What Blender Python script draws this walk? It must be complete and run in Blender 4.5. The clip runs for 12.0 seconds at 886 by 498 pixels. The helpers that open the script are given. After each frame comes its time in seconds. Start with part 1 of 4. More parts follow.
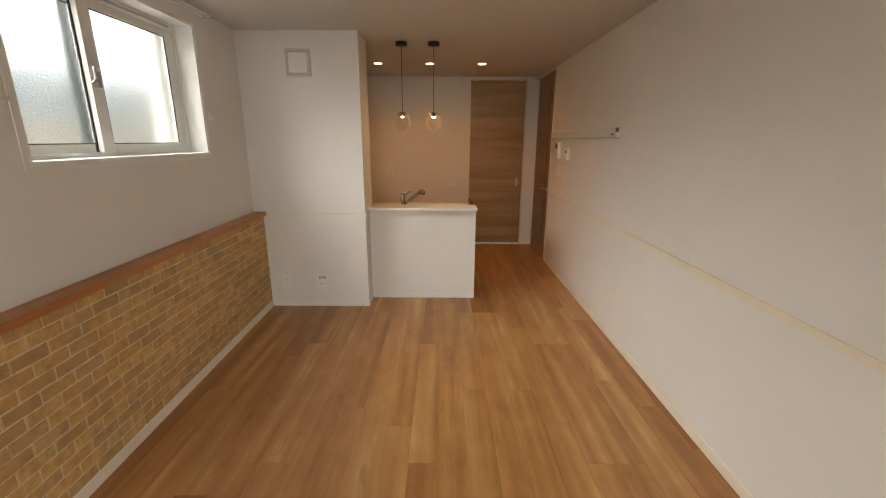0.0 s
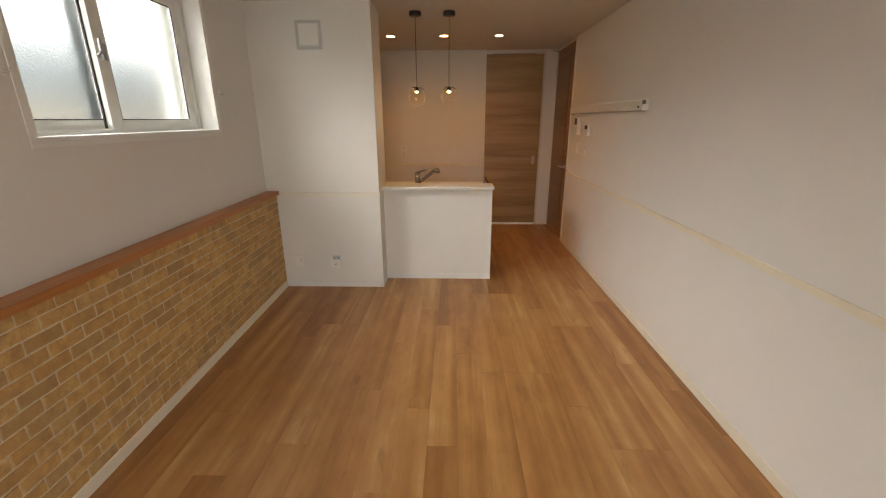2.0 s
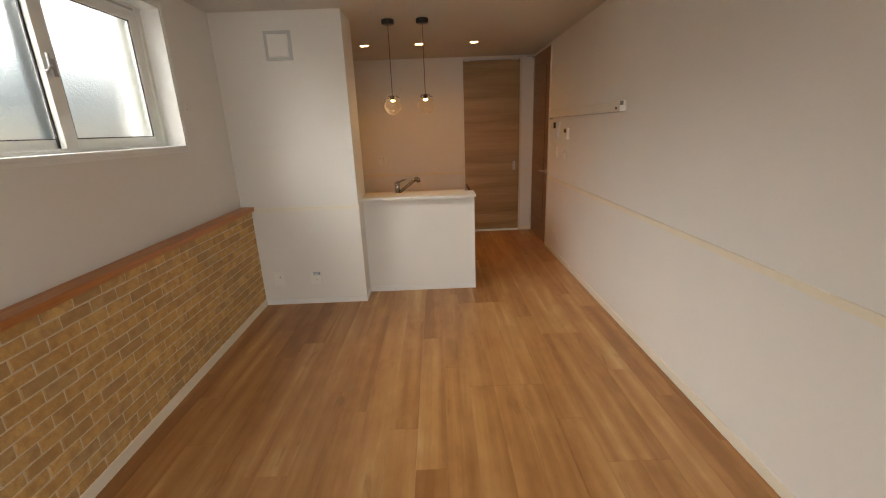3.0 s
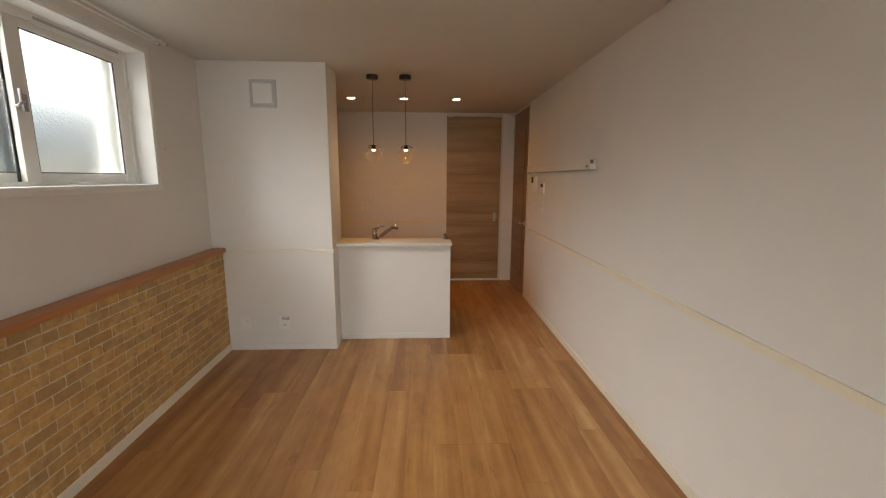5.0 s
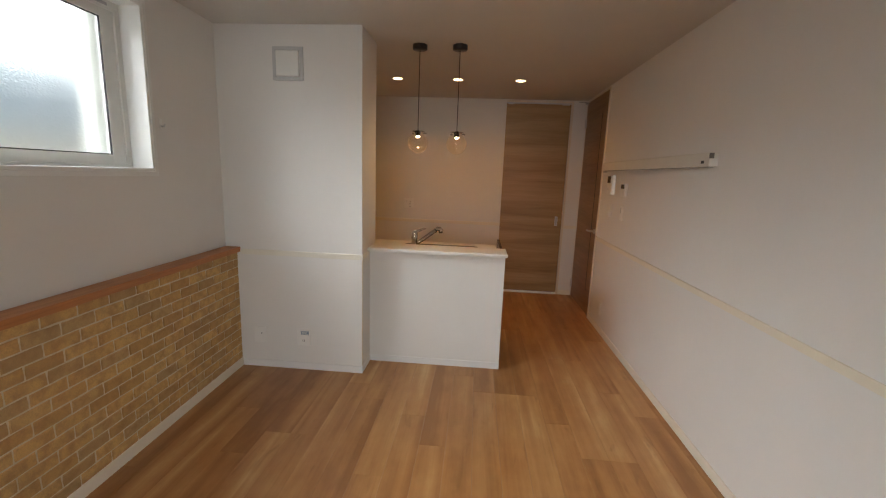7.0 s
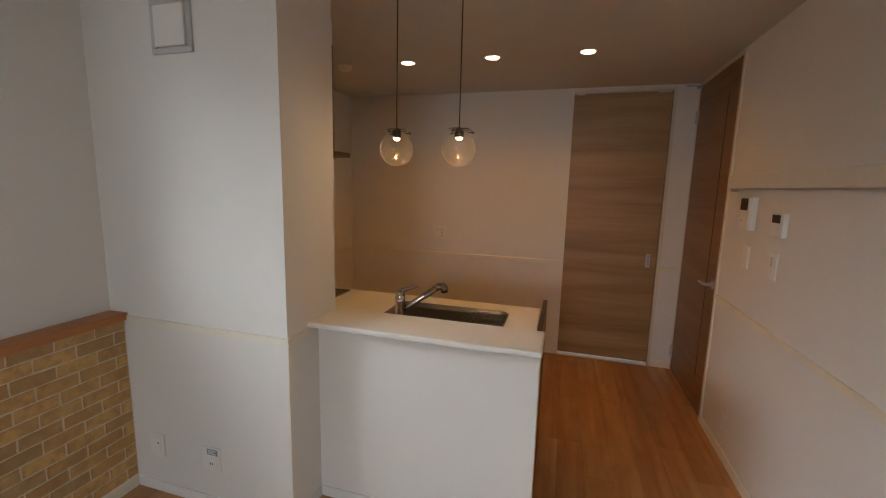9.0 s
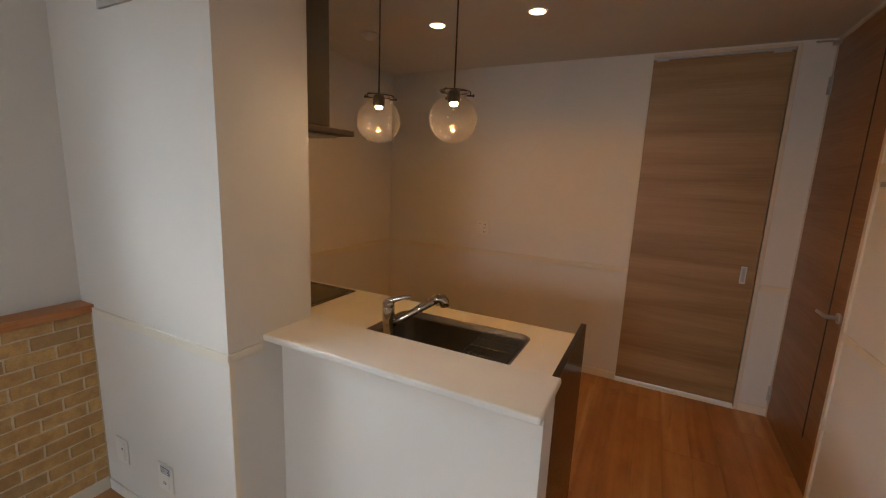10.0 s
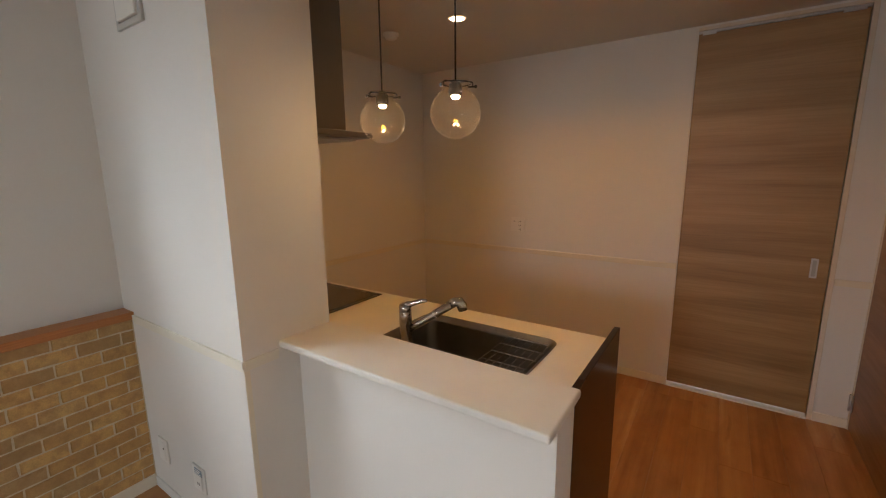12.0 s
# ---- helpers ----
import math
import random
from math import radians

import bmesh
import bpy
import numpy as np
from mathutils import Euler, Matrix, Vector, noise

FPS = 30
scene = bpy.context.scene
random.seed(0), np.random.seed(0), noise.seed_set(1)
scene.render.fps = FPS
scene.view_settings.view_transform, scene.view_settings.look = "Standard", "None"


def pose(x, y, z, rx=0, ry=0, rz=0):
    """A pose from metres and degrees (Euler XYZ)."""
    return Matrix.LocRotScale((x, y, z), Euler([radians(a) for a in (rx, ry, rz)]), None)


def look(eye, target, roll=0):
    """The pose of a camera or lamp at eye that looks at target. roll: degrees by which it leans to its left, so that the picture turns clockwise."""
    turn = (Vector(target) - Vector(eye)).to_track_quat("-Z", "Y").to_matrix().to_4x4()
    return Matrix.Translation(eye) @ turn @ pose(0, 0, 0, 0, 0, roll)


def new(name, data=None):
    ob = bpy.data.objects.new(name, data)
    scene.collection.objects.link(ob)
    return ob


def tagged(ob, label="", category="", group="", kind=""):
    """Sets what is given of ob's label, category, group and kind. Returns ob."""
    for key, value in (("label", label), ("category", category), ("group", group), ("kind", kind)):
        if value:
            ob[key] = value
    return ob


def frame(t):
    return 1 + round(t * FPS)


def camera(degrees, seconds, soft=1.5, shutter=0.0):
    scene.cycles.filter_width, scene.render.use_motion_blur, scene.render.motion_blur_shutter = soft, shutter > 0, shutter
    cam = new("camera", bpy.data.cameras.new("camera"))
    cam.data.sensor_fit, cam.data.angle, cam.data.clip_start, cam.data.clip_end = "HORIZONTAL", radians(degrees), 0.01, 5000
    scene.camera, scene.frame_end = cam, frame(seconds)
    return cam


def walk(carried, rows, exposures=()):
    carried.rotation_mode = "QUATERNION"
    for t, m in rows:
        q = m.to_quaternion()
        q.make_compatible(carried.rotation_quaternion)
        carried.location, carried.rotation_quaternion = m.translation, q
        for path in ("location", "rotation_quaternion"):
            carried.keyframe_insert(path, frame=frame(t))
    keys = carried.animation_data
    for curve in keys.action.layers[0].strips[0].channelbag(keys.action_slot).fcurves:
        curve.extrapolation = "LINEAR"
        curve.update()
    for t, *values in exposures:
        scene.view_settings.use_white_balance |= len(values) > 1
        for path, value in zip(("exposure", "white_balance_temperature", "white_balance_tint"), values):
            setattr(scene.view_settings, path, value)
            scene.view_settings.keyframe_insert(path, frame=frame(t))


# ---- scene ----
cam = camera(94.1, 12.0, soft=1.2)

PATH = [
    (0, (0.075, 0.31, 1.523), (0.078, 2.243, 1.011), 0.3),
    (0.5, (0.044, 0.305, 1.523), (0.071, 2.255, 1.079), 0.5),
    (1, (0.034, 0.321, 1.516), (0.012, 2.262, 1.036), -0.6),
    (1.5, (0.049, 0.347, 1.501), (0.008, 2.278, 0.981), -2.3),
    (2, (0.039, 0.389, 1.49), (-0.014, 2.296, 0.89), -0.2),
    (2.5, (0.053, 0.443, 1.485), (0.025, 2.358, 0.906), -1.8),
    (4.5, (0.125, 0.497, 1.467), (0.239, 2.442, 1.015), -0.5),
    (5, (0.168, 0.493, 1.478), (0.251, 2.463, 1.139), 0.3),
    (5.5, (0.164, 0.531, 1.47), (0.187, 2.483, 1.038), -1.0),
    (6, (0.185, 0.594, 1.437), (0.192, 2.546, 0.999), -0.9),
    (6.5, (0.158, 0.85, 1.447), (0.077, 2.817, 1.09), 0.9),
    (8.5, (0.311, 2.243, 1.482), (-0.065, 4.175, 1.124), 1.1),
    (9, (0.446, 2.566, 1.519), (-0.108, 4.464, 1.218), 1.4),
    (9.5, (0.476, 2.895, 1.527), (-0.218, 4.75, 1.245), 3.0),
    (10, (0.594, 3.119, 1.504), (-0.3, 4.872, 1.149), 2.4),
    (10.5, (0.681, 3.234, 1.508), (-0.325, 4.926, 1.153), 0.7),
    (11, (0.684, 3.252, 1.507), (-0.385, 4.905, 1.154), -0.2),
    (11.5, (0.673, 3.247, 1.503), (-0.424, 4.881, 1.145), -0.5),
    (12, (0.674, 3.25, 1.504), (-0.427, 4.879, 1.139), -0.6),
]
walk(cam, [(t, look(eye, target, roll)) for t, eye, target, roll in PATH],
     [(0.0, -0.26, 7350, 11), (2.5, -0.27, 7250, 11), (5.0, -0.36, 7050, 11), (6.5, -0.36, 6650, 10), (8.5, -0.45, 6150, 9), (9.5, -0.46, 6150, 9), (10.5, -0.30, 6250, 9), (12.0, -0.22, 6250, 9)])

# ---- world, daylight, exposure ----
world = bpy.data.worlds.new("sky")
scene.world = world
world.use_nodes = True
wt = world.node_tree
sky = wt.nodes.new("ShaderNodeTexSky")
sky.sky_type, sky.sun_disc = "NISHITA", False
sky.sun_elevation, sky.sun_rotation = radians(38), radians(200)
wt.nodes["Background"].inputs["Strength"].default_value = 0.15
wt.links.new(sky.outputs["Color"], wt.nodes["Background"].inputs["Color"])
scene.view_settings.exposure = 0.0


def lamp(name, kind, m, energy, color, size=0.1, size_y=None, spread=None):
    data = bpy.data.lights.new(name, kind)
    data.energy, data.color = energy, color
    if kind == "AREA":
        data.shape, data.size = ("RECTANGLE", size) if size_y else ("DISK", size)
        if size_y:
            data.size_y = size_y
        if spread:
            data.spread = radians(spread)
    else:
        data.shadow_soft_size = size
    ob = new(name, data)
    ob.matrix_basis = m
    return ob


WARM = (1.0, 0.385, 0.025)
# sky above the horizon beyond the tall balcony window behind the walker
lamp("daylight_rear", "AREA", look((0.0, -3.2, 2.5), (0.0, 1.0, 2.5)), 355, (0.93, 0.97, 1.0), 3.2, 2.2)
# sky light that falls in through the high side window, over the neighbour's roof
lamp("daylight_side", "AREA", look((-3.4, 2.05, 3.12), (0.2, 2.75, 0.85)), 275, (0.95, 0.98, 1.0), 4.0, 1.6, 150)
# bright room behind the sliding door, seen as a line of light under and over its leaf
lamp("daylight_store", "AREA", look((0.84, 6.86, 0.75), (0.84, 6.0, 0.60)), 9, (0.95, 0.98, 1.0), 0.7, 1.4)
sun_data = bpy.data.lights.new("overcast_sun", "SUN")
sun_data.energy, sun_data.angle, sun_data.color = 0.8, radians(20), (1.0, 0.97, 0.93)
new("overcast_sun", sun_data).matrix_basis = look((4, -3, 9), (0, 0, 0))

# ---- plan ----
XW, XBR, XCAP = -1.606, -1.520, -1.495   # upper wall, brick face, cap edge
XR, YP, XP = 1.406, 3.946, -0.615        # passage wall, pier face, pier side
YB, XK, ZC = 6.385, -1.650, 2.365        # kitchen back wall, kitchen side wall, ceiling
YR = -1.25                               # rear wall
YC, YW = 4.168, 4.320                    # counter half wall, its kitchen side
ZBAR, ZTOP = 0.910, 0.838                # bar top, worktop


# ---- materials ----
def material(name, color, rough=0.5, metal=0.0, spec=0.5):
    m = bpy.data.materials.new(name)
    m.use_nodes = True
    b = m.node_tree.nodes["Principled BSDF"]
    b.inputs["Base Color"].default_value = (*color, 1)
    b.inputs["Roughness"].default_value = rough
    b.inputs["Metallic"].default_value = metal
    b.inputs["Specular IOR Level"].default_value = spec
    return m


class Nodes:
    """Short hand for wiring one material."""

    def __init__(self, m):
        self.t = m.node_tree
        self.b = self.t.nodes["Principled BSDF"]

    def add(self, kind, **inputs):
        n = self.t.nodes.new(kind)
        for key, value in inputs.items():
            n.inputs[key.replace("_", " ")].default_value = value
        return n

    def link(self, a, b):
        self.t.links.new(a, b)

    def place(self, scale, shift=None):
        g = self.add("ShaderNodeNewGeometry")
        v = self.t.nodes.new("ShaderNodeVectorMath")
        v.operation = "MULTIPLY"
        self.link(g.outputs["Position"], v.inputs[0])
        v.inputs[1].default_value = scale
        if shift is None:
            return v.outputs[0]
        a = self.t.nodes.new("ShaderNodeVectorMath")
        a.operation = "ADD"
        self.link(v.outputs[0], a.inputs[0])
        self.link(shift, a.inputs[1])
        return a.outputs[0]

    def noise(self, scale, vector=None, detail=4.0, rough=0.55, distort=0.0):
        n = self.add("ShaderNodeTexNoise", Scale=scale, Detail=detail, Roughness=rough, Distortion=distort)
        self.link(vector if vector is not None else self.place((1, 1, 1)), n.inputs["Vector"])
        return n.outputs["Fac"]

    def ramp(self, fac, *stops):
        r = self.t.nodes.new("ShaderNodeValToRGB")
        while len(r.color_ramp.elements) < len(stops):
            r.color_ramp.elements.new(0.5)
        for e, (p, c) in zip(r.color_ramp.elements, stops):
            e.position, e.color = p, (*c, 1)
        self.link(fac, r.inputs[0])
        return r.outputs[0]

    def mix(self, fac, a, b, mode="MIX"):
        n = self.t.nodes.new("ShaderNodeMix")
        n.data_type, n.blend_type = "RGBA", mode
        for sock, v in ((n.inputs[0], fac), (n.inputs[6], a), (n.inputs[7], b)):
            if isinstance(v, bpy.types.NodeSocket):
                self.link(v, sock)
            elif isinstance(v, tuple):
                sock.default_value = (*v, 1)
            else:
                sock.default_value = v
        return n.outputs[2]

    def math(self, op, a, b=0.0, c=0.0):
        n = self.t.nodes.new("ShaderNodeMath")
        n.operation = op
        for sock, v in ((n.inputs[0], a), (n.inputs[1], b), (n.inputs[2], c)):
            if isinstance(v, bpy.types.NodeSocket):
                self.link(v, sock)
            else:
                sock.default_value = v
        return n.outputs[0]

    def random(self):
        return self.add("ShaderNodeObjectInfo").outputs["Random"]

    def base(self, color):
        self.link(color, self.b.inputs["Base Color"])

    def rough(self, value):
        self.link(value, self.b.inputs["Roughness"])

    def bump(self, height, strength, distance=0.001):
        n = self.add("ShaderNodeBump", Strength=strength, Distance=distance)
        self.link(height, n.inputs["Height"])
        self.link(n.outputs[0], self.b.inputs["Normal"])


def grey(v):
    return (v, v, v)


def wallpaper(name, color, scale=260.0):
    m = material(name, color, 0.75, spec=0.3)
    n = Nodes(m)
    big = n.noise(1.3, detail=3)
    tone = n.ramp(big, (0.3, tuple(c * 0.955 for c in color)), (0.7, color))
    weave = n.noise(scale, n.place((1.0, 1.0, 0.45)), detail=3, rough=0.7)
    n.base(n.mix(n.math("MULTIPLY", weave, 0.10), tone, tuple(c * 0.8 for c in color)))
    cell = n.add("ShaderNodeTexVoronoi", Scale=scale * 0.55)
    n.link(n.place((1, 1, 0.6)), cell.inputs["Vector"])
    n.bump(n.math("ADD", weave, n.math("MULTIPLY", cell.outputs["Distance"], 0.8)), 0.22, 0.0010)
    n.rough(n.ramp(weave, (0.2, grey(0.62)), (0.8, grey(0.85))))
    return m


def painted(name, color, rough=0.4, wear=0.05):
    m = material(name, color, rough)
    n = Nodes(m)
    f = n.noise(7, detail=5)
    n.base(n.ramp(f, (0.3, tuple(c * (1 - wear) for c in color)), (0.7, color)))
    n.rough(n.ramp(n.noise(40), (0.2, grey(rough * 0.85)), (0.8, grey(min(1, rough * 1.15)))))
    n.bump(n.noise(120, detail=3), 0.08, 0.0006)
    return m


def veneer(name, dark, mid, light, along, rough=0.42, streaks=0.38):
    """Wood print, its grain along 'x' (level, on upright leaves) or 'y'."""
    m = material(name, mid, rough)
    n = Nodes(m)
    across = {"x": (0.45, 0.45, 7.5), "y": (9.0, 0.5, 9.0)}[along]
    fine = {"x": (3.0, 3.0, 130.0), "y": (130.0, 3.0, 130.0)}[along]
    bands = n.noise(1.0, n.place(across), detail=5, rough=0.6, distort=0.5)
    grain = n.noise(1.0, n.place(fine), detail=4, rough=0.7, distort=0.3)
    wood = n.ramp(bands, (0.30, dark), (0.50, mid), (0.72, light))
    n.base(n.mix(n.ramp(grain, (0.42, grey(0.0)), (0.75, grey(streaks))), wood, tuple(c * 0.45 for c in dark)))
    n.rough(n.ramp(grain, (0.2, grey(rough - 0.06)), (0.8, grey(rough + 0.1))))
    n.bump(grain, 0.15, 0.0006)
    return m


WALLPAPER = wallpaper("white_wallpaper", (0.79, 0.772, 0.735))
WALLPAPER_LOW = wallpaper("white_dado_wallpaper", (0.80, 0.79, 0.78), 180.0)
# same white paper as the walls, coloured darker to dim the bounced light
CEILING_DIMMED = wallpaper("dimmed_ceiling_wallpaper", (0.65, 0.635, 0.595), 200.0)
CREAM = painted("cream_trim", (0.80, 0.735, 0.60), 0.45)
SKIRT = painted("white_skirting", (0.83, 0.775, 0.655), 0.42)
PALE_TRIM = painted("pale_trim", (0.80, 0.76, 0.66), 0.45)
SKIRT_WHITE = painted("plain_white_skirting", (0.80, 0.79, 0.77), 0.5)
JAMB = painted("pale_door_frame", (0.74, 0.66, 0.54), 0.42)
WINDOW_WHITE = painted("window_frame_white", (0.74, 0.74, 0.70), 0.35)
REVEAL = painted("reveal_white", (0.82, 0.82, 0.79), 0.5)
PLASTIC = painted("white_plastic", (0.80, 0.79, 0.75), 0.35, 0.02)
BLACK = painted("black_plastic", (0.012, 0.011, 0.011), 0.3, 0.2)
SCREEN = material("dark_display", (0.02, 0.018, 0.018), 0.12)
RUBBER = material("dark_gasket", (0.02, 0.022, 0.024), 0.6)
GREY_PLASTIC = painted("grey_plastic", (0.42, 0.42, 0.41), 0.45)
LABEL_BLUE = material("blue_grey_print", (0.22, 0.29, 0.36), 0.5)
CHROME = material("chrome", (0.50, 0.49, 0.48), 0.10, 1.0)
ALU = painted("aluminium", (0.62, 0.62, 0.62), 0.32)
Nodes(ALU).b.inputs["Metallic"].default_value = 1.0
DOORWOOD = veneer("oak_door_veneer", (0.245, 0.136, 0.049), (0.365, 0.222, 0.090), (0.47, 0.308, 0.142), "x", streaks=0.26)
# the sliding door's oak again, with the lamp's dim orange put into the colour
DOORWOOD_LAMPLIT = veneer("lamplit_oak_door_veneer", (0.17, 0.076, 0.025), (0.265, 0.132, 0.049), (0.34, 0.182, 0.073), "x", 0.36, 0.3)
CAPWOOD = veneer("orange_cap_wood", (0.36, 0.125, 0.030), (0.47, 0.180, 0.050), (0.54, 0.225, 0.070), "y", 0.38)
PANEL = veneer("dark_brown_gloss_panel", (0.020, 0.010, 0.006), (0.032, 0.016, 0.010), (0.045, 0.023, 0.013), "x", 0.16)


def make_steel():
    m = material("brushed_steel", (0.30, 0.28, 0.26), 0.3, 1.0)
    n = Nodes(m)
    streak = n.noise(1.0, n.place((3, 120, 120)), detail=3)
    n.rough(n.ramp(streak, (0.3, grey(0.28)), (0.7, grey(0.34))))
    n.base(n.ramp(n.noise(5), (0.3, (0.19, 0.18, 0.17)), (0.7, (0.25, 0.24, 0.225))))
    return m


def make_hood_steel():
    m = material("hood_metal", (0.17, 0.155, 0.14), 0.5, 0.8)
    n = Nodes(m)
    n.rough(n.ramp(n.noise(1.0, n.place((200, 200, 4))), (0.3, grey(0.46)), (0.7, grey(0.58))))
    return m


def make_stone():
    m = material("worktop_white_resin", (0.80, 0.77, 0.72), 0.3)
    n = Nodes(m)
    cloud = n.noise(6, detail=4)
    n.base(n.ramp(cloud, (0.3, (0.75, 0.745, 0.70)), (0.7, (0.80, 0.795, 0.75))))
    n.rough(n.ramp(n.noise(12), (0.3, grey(0.30)), (0.7, grey(0.38))))
    return m


def make_floorwood():
    m = material("oak_floor_strip", (0.45, 0.26, 0.12), 0.36)
    n = Nodes(m)
    rnd = n.random()
    spread = n.t.nodes.new("ShaderNodeCombineXYZ")
    n.link(n.math("MULTIPLY", rnd, 37.0), spread.inputs[0])
    n.link(n.math("MULTIPLY", rnd, 91.0), spread.inputs[1])
    shift = spread.outputs[0]
    broad = n.noise(1.0, n.place((7.0, 0.40, 1.0), shift), detail=2.5, rough=0.55, distort=0.7)
    streak = n.noise(1.0, n.place((24.0, 0.55, 1.0), shift), detail=3, rough=0.5, distort=0.5)
    cloud = n.noise(1.0, n.place((9.0, 4.0, 1.0), shift), detail=4, rough=0.6)
    fine = n.noise(1.0, n.place((120.0, 3.5, 1.0), shift), detail=4, rough=0.7, distort=0.2)
    knots = n.noise(1.0, n.place((13.0, 3.0, 1.0), shift), detail=3, rough=0.5, distort=0.9)
    sum1 = n.math("ADD", n.math("MULTIPLY", broad, 0.28), n.math("MULTIPLY", streak, 0.09))
    run = n.noise(1.0, n.place((7.0, 0.20, 1.0)), detail=2, rough=0.5, distort=0.3)
    sum2 = n.math("ADD", n.math("MULTIPLY", cloud, 0.15), n.math("MULTIPLY_ADD", rnd, 0.06, 0.018))
    sum2 = n.math("ADD", sum2, n.math("MULTIPLY", run, 0.24))
    tone = n.ramp(n.math("ADD", sum1, sum2),
                  (0.355, (0.31, 0.134, 0.041)), (0.42, (0.425, 0.207, 0.073)), (0.48, (0.515, 0.280, 0.110)), (0.545, (0.66, 0.418, 0.207)))
    knotted = n.mix(n.ramp(knots, (0.64, grey(0.0)), (0.78, grey(0.60))), tone, (0.20, 0.085, 0.025))
    n.base(n.mix(n.ramp(fine, (0.48, grey(0.0)), (0.80, grey(0.24))), knotted, (0.24, 0.10, 0.033)))
    n.rough(n.ramp(fine, (0.25, grey(0.30)), (0.8, grey(0.44))))
    n.bump(fine, 0.10, 0.0004)
    return m


def make_brick():
    m = material("tan_brick", (0.5, 0.33, 0.15), 0.8, spec=0.25)
    n = Nodes(m)
    rnd = n.random()
    body = n.ramp(rnd, (0.0, (0.45, 0.300, 0.140)), (0.15, (0.54, 0.330, 0.122)), (0.45, (0.64, 0.395, 0.150)), (0.78, (0.70, 0.450, 0.180)), (1.0, (0.50, 0.345, 0.165)))
    stain = n.noise(19, detail=6, rough=0.68)
    grit = n.noise(210, detail=3)
    blotch = n.noise(11, detail=4, rough=0.6)
    body = n.mix(n.ramp(blotch, (0.50, grey(0.0)), (0.66, grey(0.5))), body, (0.36, 0.235, 0.110))
    a = n.mix(n.ramp(stain, (0.42, grey(0.0)), (0.68, grey(0.72))), body, (0.36, 0.205, 0.082))
    n.base(n.mix(n.ramp(grit, (0.45, grey(0.0)), (0.8, grey(0.4))), a, (0.26, 0.17, 0.09)))
    n.bump(n.math("ADD", stain, n.math("MULTIPLY", grit, 0.5)), 0.5, 0.0015)
    return m


def make_mortar():
    m = material("pale_mortar", (0.60, 0.50, 0.35), 0.9, spec=0.2)
    n = Nodes(m)
    n.base(n.ramp(n.noise(45, detail=4), (0.3, (0.59, 0.51, 0.36)), (0.7, (0.72, 0.635, 0.47))))
    n.bump(n.noise(240), 0.4, 0.001)
    return m


def make_frosted():
    m = material("figured_glass", (0.96, 0.985, 0.99), 0.29)
    n = Nodes(m)
    n.b.inputs["Transmission Weight"].default_value = 1.0
    n.b.inputs["IOR"].default_value = 1.32
    cell = n.add("ShaderNodeTexVoronoi", Scale=100.0)
    cell.feature = "SMOOTH_F1"
    n.link(n.place((1, 1, 1.4)), cell.inputs["Vector"])
    n.bump(cell.outputs["Distance"], 0.36, 0.004)
    return m


def make_globe_glass():
    """Thin clear glass: see-through, with a mirror coat that grows towards the rim."""
    m = bpy.data.materials.new("clear_bubble_glass")
    m.use_nodes = True
    t = m.node_tree
    clear, gloss = t.nodes.new("ShaderNodeBsdfTransparent"), t.nodes.new("ShaderNodeBsdfGlossy")
    clear.inputs["Color"].default_value = (0.96, 0.925, 0.87, 1)
    gloss.inputs["Roughness"].default_value = 0.03
    rim, mix = t.nodes.new("ShaderNodeLayerWeight"), t.nodes.new("ShaderNodeMixShader")
    power, coat = t.nodes.new("ShaderNodeMath"), t.nodes.new("ShaderNodeMath")
    power.operation, coat.operation = "POWER", "MULTIPLY_ADD"
    power.inputs[1].default_value = 3.5
    coat.inputs[1].default_value, coat.inputs[2].default_value = 0.42, 0.05
    rim.inputs["Blend"].default_value = 0.5
    t.links.new(rim.outputs["Facing"], power.inputs[0])
    t.links.new(power.outputs[0], coat.inputs[0])
    t.links.new(coat.outputs[0], mix.inputs[0])
    t.links.new(clear.outputs[0], mix.inputs[1])
    t.links.new(gloss.outputs[0], mix.inputs[2])
    seeds, veil = t.nodes.new("ShaderNodeBsdfTranslucent"), t.nodes.new("ShaderNodeMixShader")
    seeds.inputs["Color"].default_value = (0.95, 0.93, 0.90, 1)
    veil.inputs[0].default_value = 0.012
    t.links.new(mix.outputs[0], veil.inputs[1])
    t.links.new(seeds.outputs[0], veil.inputs[2])
    t.links.new(veil.outputs[0], t.nodes["Material Output"].inputs["Surface"])
    return m


def make_bubble():
    m = bpy.data.materials.new("glass_bubble")
    m.use_nodes = True
    t = m.node_tree
    through_light, face, mix = t.nodes.new("ShaderNodeBsdfTranslucent"), t.nodes.new("ShaderNodeBsdfDiffuse"), t.nodes.new("ShaderNodeMixShader")
    for node in (through_light, face):
        node.inputs["Color"].default_value = (0.95, 0.93, 0.90, 1)
    mix.inputs[0].default_value = 0.65
    t.links.new(face.outputs[0], mix.inputs[1])
    t.links.new(through_light.outputs[0], mix.inputs[2])
    t.links.new(mix.outputs[0], t.nodes["Material Output"].inputs["Surface"])
    return m


def glow(name, color, strength):
    m = material(name, color, 0.5)
    b = m.node_tree.nodes["Principled BSDF"]
    b.inputs["Emission Color"].default_value = (*color, 1)
    b.inputs["Emission Strength"].default_value = strength
    return m


